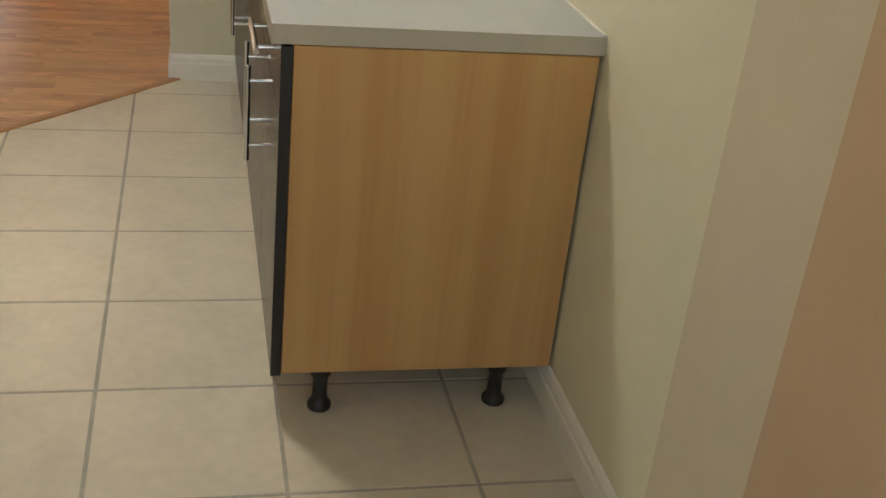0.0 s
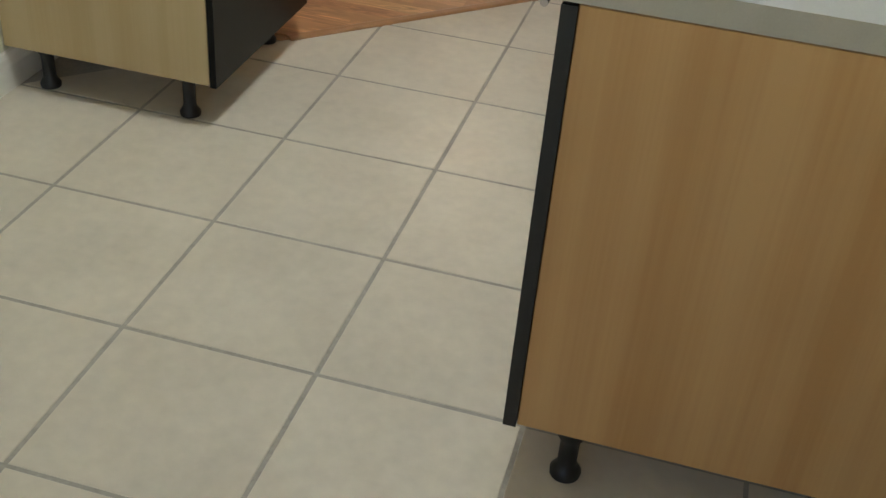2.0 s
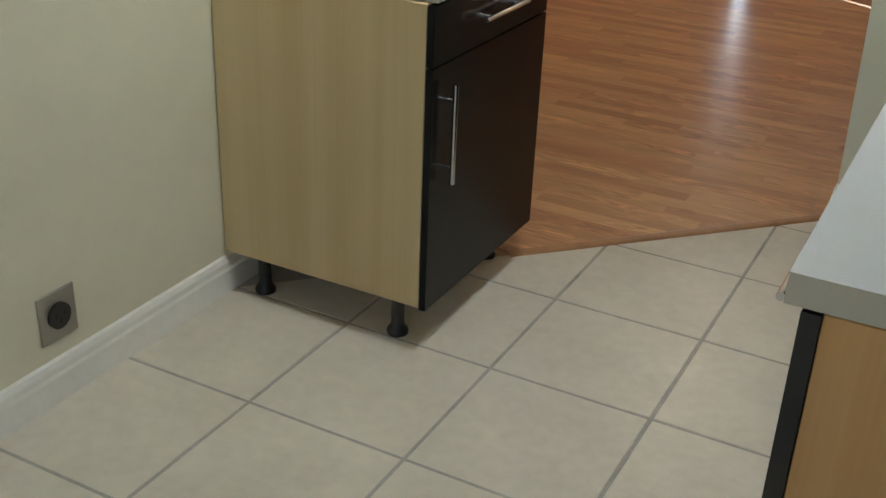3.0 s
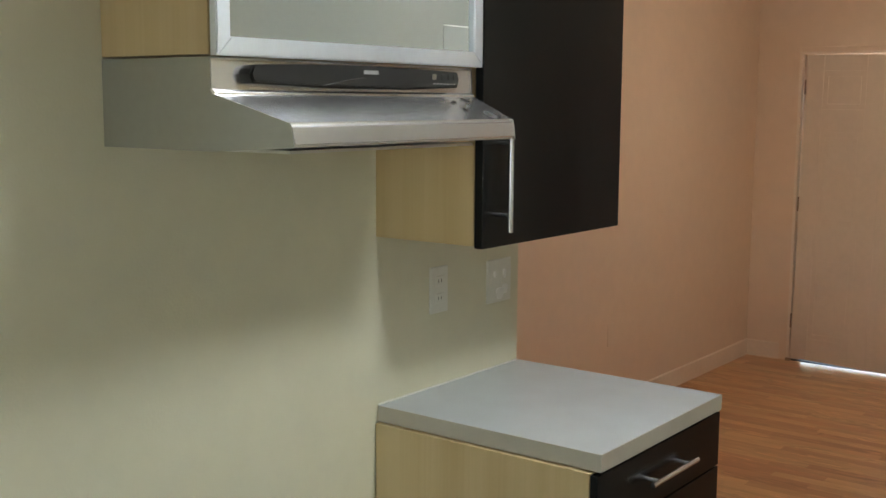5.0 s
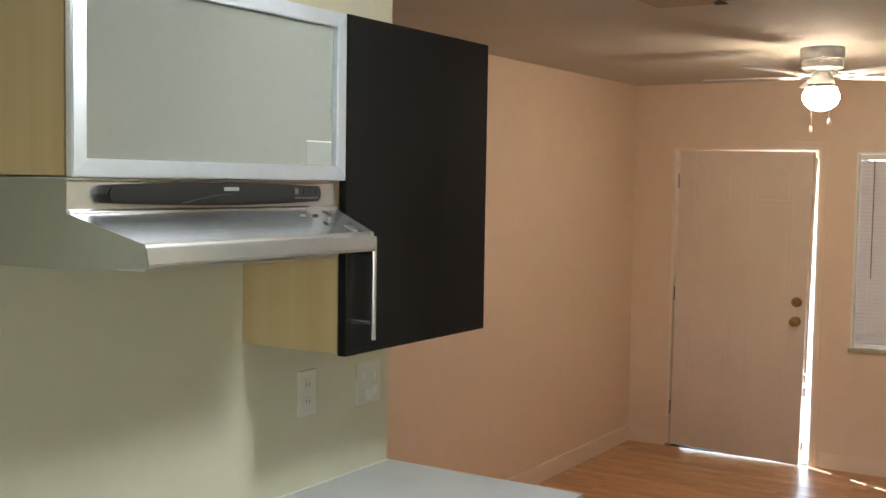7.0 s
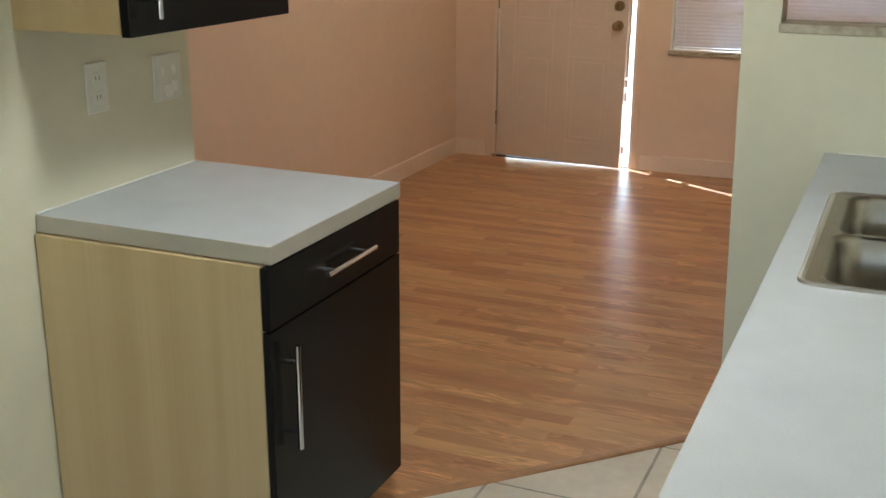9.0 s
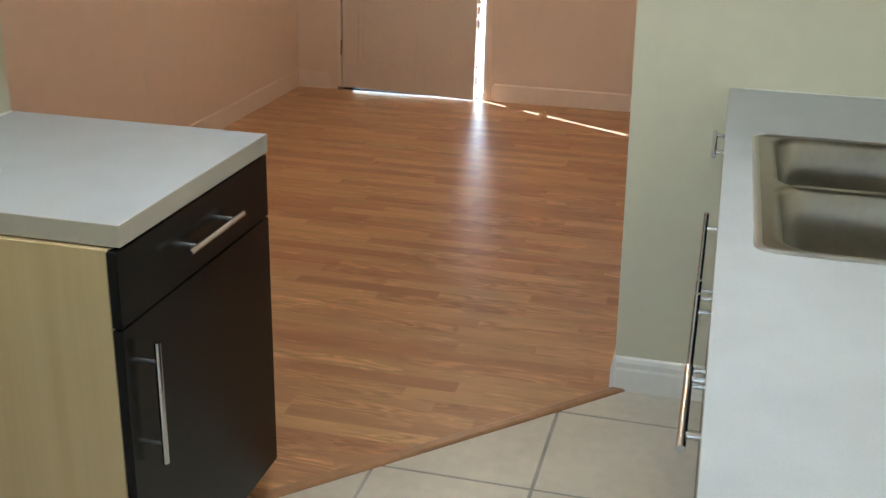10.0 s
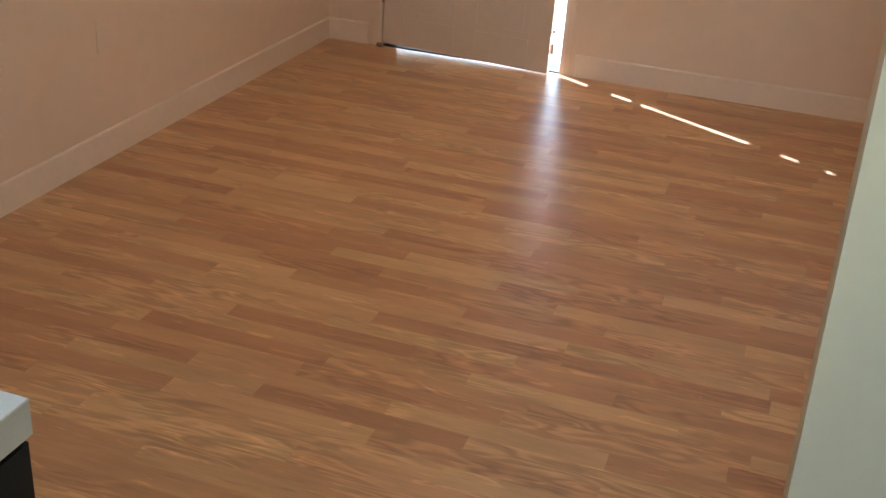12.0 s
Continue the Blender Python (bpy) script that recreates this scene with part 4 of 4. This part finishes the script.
part("neck", lathe(bmesh.new(), (FX, FY), [(0.036, CEIL - 0.156), (0.038, CEIL - 0.166), (0.060, CEIL - 0.176), (0.074, CEIL - 0.1815), (0.066, CEIL - 0.1823), (0.030, CEIL - 0.1805)], 32), M_WHITE, globe, "opal glass shoulder of the globe", True)
for k in range(5):
    a = radians(72 * k + 180)
    ux, uy = math.cos(a), math.sin(a)
    rot = Matrix.Translation((FX, FY, CEIL - 0.135)) @ Matrix.Rotation(a, 4, "Z")
    bm = bmesh.new()
    cyl(bm, (0.06, 0, 0.025), (0.11, 0, 0.004), 0.008, 10)
    box(bm, 0.10, 0.20, -0.022, 0.022, -0.002, 0.003, 0.001)
    bmesh.ops.transform(bm, matrix=rot, verts=bm.verts)
    arm = part("blade_arm", bm, M_WHITE, fan, "white blade bracket")
    bm = bmesh.new()
    prism(bm, [(0.16, -0.05), (0.50, -0.066), (0.545, -0.055), (0.56, -0.02), (0.56, 0.02), (0.545, 0.055), (0.50, 0.066), (0.16, 0.05)], "z", 0.003, 0.010)
    bmesh.ops.transform(bm, matrix=rot @ Matrix.Rotation(radians(-5.5), 4, "X"), verts=bm.verts)
    part("blade", bm, M_WHITE, arm, "white fan blade")
for cx, cy, zl in ((-0.035, -0.03, 1.975), (0.045, -0.02, 2.01)):
    ch = part("pull_chain", cyl(bmesh.new(), (FX + cx, FY + cy, zl), (FX + cx, FY + cy, CEIL - 0.15), 0.0024, 6), M_BRASS, fan, "thin pull chain")
    part("pendant", lathe(bmesh.new(), (FX + cx, FY + cy), [(0.003, zl + 0.004), (0.007, zl - 0.008), (0.007, zl - 0.02), (0.002, zl - 0.028)], 12), M_WHITE, ch, "white pull knob", True)

# blanked-off ceiling vent
vt = thing("ceiling_vent", (-0.78, 2.57, CEIL), "painted cover plate over a ceiling vent with one dark broken corner", "ceiling vent")
bm = bmesh.new()
box(bm, -0.895, -0.645, 2.427, 2.657, CEIL - 0.008, CEIL - 0.0005, 0.002)
part("cover", bm, M_VENT, vt, "beige painted cover plate")
bm = bmesh.new()
prism(bm, [(-0.676, 2.610), (-0.644, 2.570), (-0.640, 2.659), (-0.688, 2.659), (-0.672, 2.638)], "z", CEIL - 0.0100, CEIL - 0.0082)
part("dark_corner", bm, M_DARK, vt, "dark broken edge")

# ---------------------------------------------------------------- floors
TA, TB = Vector((-0.612, 1.400)), Vector((0.170, 2.222))      # slanting seam between tile and laminate
tn = Vector((-(TB - TA).y, (TB - TA).x)).normalized()       # points to the laminate side


def clip(poly, point, normal):
    """The part of a polygon on the side to which normal points away."""
    out = []
    for p, q in zip(poly, poly[1:] + poly[:1]):
        dp, dq = (p - point).dot(normal), (q - point).dot(normal)
        if dp <= 0:
            out.append(p)
        if dp * dq < 0:
            out.append(p + (q - p) * (dp / (dp - dq)))
    return out


def slab_piece(poly, z0, z1, bev=0.0015):
    c = sum(poly, Vector((0, 0))) / len(poly)
    bm = bmesh.new()
    lo = [bm.verts.new((p.x, p.y, z0)) for p in poly]
    mid = [bm.verts.new((p.x, p.y, z1 - bev)) for p in poly]
    hi = [bm.verts.new((p.x + (c - p).normalized().x * bev * 1.4, p.y + (c - p).normalized().y * bev * 1.4, z1)) for p in poly]
    for a, b in ((lo, mid), (mid, hi)):
        for k in range(len(poly)):
            q = (k + 1) % len(poly)
            bm.faces.new((a[k], a[q], b[q], b[k]))
    bm.faces.new(hi)
    bmesh.ops.recalc_face_normals(bm, faces=bm.faces)
    return bm


floor_t = solid("floor_kitchen", B(KL, KR, BACK, STUB, -0.1, -0.0014), M_GROUT, "cream square ceramic tile floor with grey grout")
bm = B(LL, LR, STUB, FAR, -0.1, -0.0040)
box(bm, LL, 0.20, KEND - 0.3, STUB, -0.1, -0.0040)
floor_l = solid("floor_living", bm, M_PLANK, "oak laminate strip floor")
P, G = 0.406, 0.0044
ROW = {0: -0.009, 1: -0.006, 2: 0.003, 3: -0.001, 4: -0.002}      # rows laid slightly off their even spacing
full = None
for i in range(-3, 3):
    for j in range(-9, 7):
        x0, x1, y0, y1 = max(i * P + G, KL), min((i + 1) * P - G, KR), j * P + ROW.get(j, 0) + G, min((j + 1) * P + ROW.get(j + 1, 0) - G, STUB)
        if x1 - x0 < 0.01 or y1 - y0 < 0.01 or y0 < BACK - 0.4:
            continue
        y0 = max(y0, BACK)
        if y1 <= y0:
            continue
        poly = [Vector((x0, y0)), Vector((x1, y0)), Vector((x1, y1)), Vector((x0, y1))]
        poly = clip(poly, TA, tn)
        if len(poly) > 2 and min(p.x for p in poly) < TA.x:
            poly = clip(poly, Vector((TA.x, KEND)), Vector((0, 1))) if max(p.x for p in poly) <= TA.x + 0.01 else poly
        if len(poly) < 3:
            continue
        whole = len(poly) == 4 and abs(x1 - x0 - P + 2 * G) < 1e-4 and abs(y1 - y0 - P + 2 * G) < 1e-4 and abs((poly[2] - poly[0]).length - 1.4142 * (P - 2 * G)) < 1e-3
        c = Vector(((x0 + x1) / 2, (y0 + y1) / 2))
        if whole and full:
            me = full
        else:
            me = finish("tile", slab_piece([p - c for p in poly], -0.006, 0.0), M_TILE)
            if whole:
                full = me
        o = new("tile", me)
        o.location = (c.x, c.y, 0.0)
        o.parent = floor_t
BW, BL = 0.192, 1.285
meshes = {}
r = 0
y = 1.37
while y < FAR:
    x = LL - BL * ((r * 0.37) % 1.0)
    while x < LR:
        x0, x1, y0, y1 = max(x, LL) + 0.0001, min(x + BL, LR) - 0.0001, y + 0.0001, min(y + BW, FAR) - 0.0001
        x += BL
        if x1 - x0 < 0.01:
            continue
        poly = [Vector((x0, y0)), Vector((x1, y0)), Vector((x1, y1)), Vector((x0, y1))]
        poly = clip(poly, TA, -tn)
        if y0 < STUB:
            poly = clip(poly, Vector((0.20, 0)), Vector((1, 0))) if poly else poly
        if len(poly) < 3:
            continue
        c = Vector(((x0 + x1) / 2, (y0 + y1) / 2))
        key = (round(x1 - x0, 3), round(y1 - y0, 3)) if len(poly) == 4 and y0 > STUB else None
        if key in meshes and key:
            me = meshes[key]
        else:
            me = finish("plank", slab_piece([p - c for p in poly], -0.004, 0.002, 0.0002), M_PLANK)
            if key:
                meshes[key] = me
        o = new("plank", me)
        o.location = (c.x, c.y, 0.0)
        o.parent = floor_l
    y += BW
    r += 1
# seam moulding
bm = bmesh.new()
d = (TB - TA).normalized()
a0, a1 = TA - d * 0.02, TB - d * 0.008
rings = []
for p in (a0, a1):
    rings.append([bm.verts.new((p.x + tn.x * s, p.y + tn.y * s, z)) for s, z in ((-0.014, -0.002), (-0.012, 0.004), (-0.006, 0.0075), (0.012, 0.0085), (0.020, 0.006), (0.022, 0.001))])
for k in range(5):
    bm.faces.new((rings[0][k], rings[0][k + 1], rings[1][k + 1], rings[1][k]))
bm.faces.new(rings[0])
bm.faces.new(rings[1])
bmesh.ops.recalc_face_normals(bm, faces=bm.faces)
solid("trim_floor_seam", bm, M_EDGE, "narrow stained wood strip between tile and laminate", "floor trim")
solid("trim_floor_seam", B(KL, TA.x, KEND + 0.0, KEND + 0.032, -0.002, 0.0075, bevel=0.002), M_EDGE, "narrow stained wood strip between tile and laminate", "floor trim")
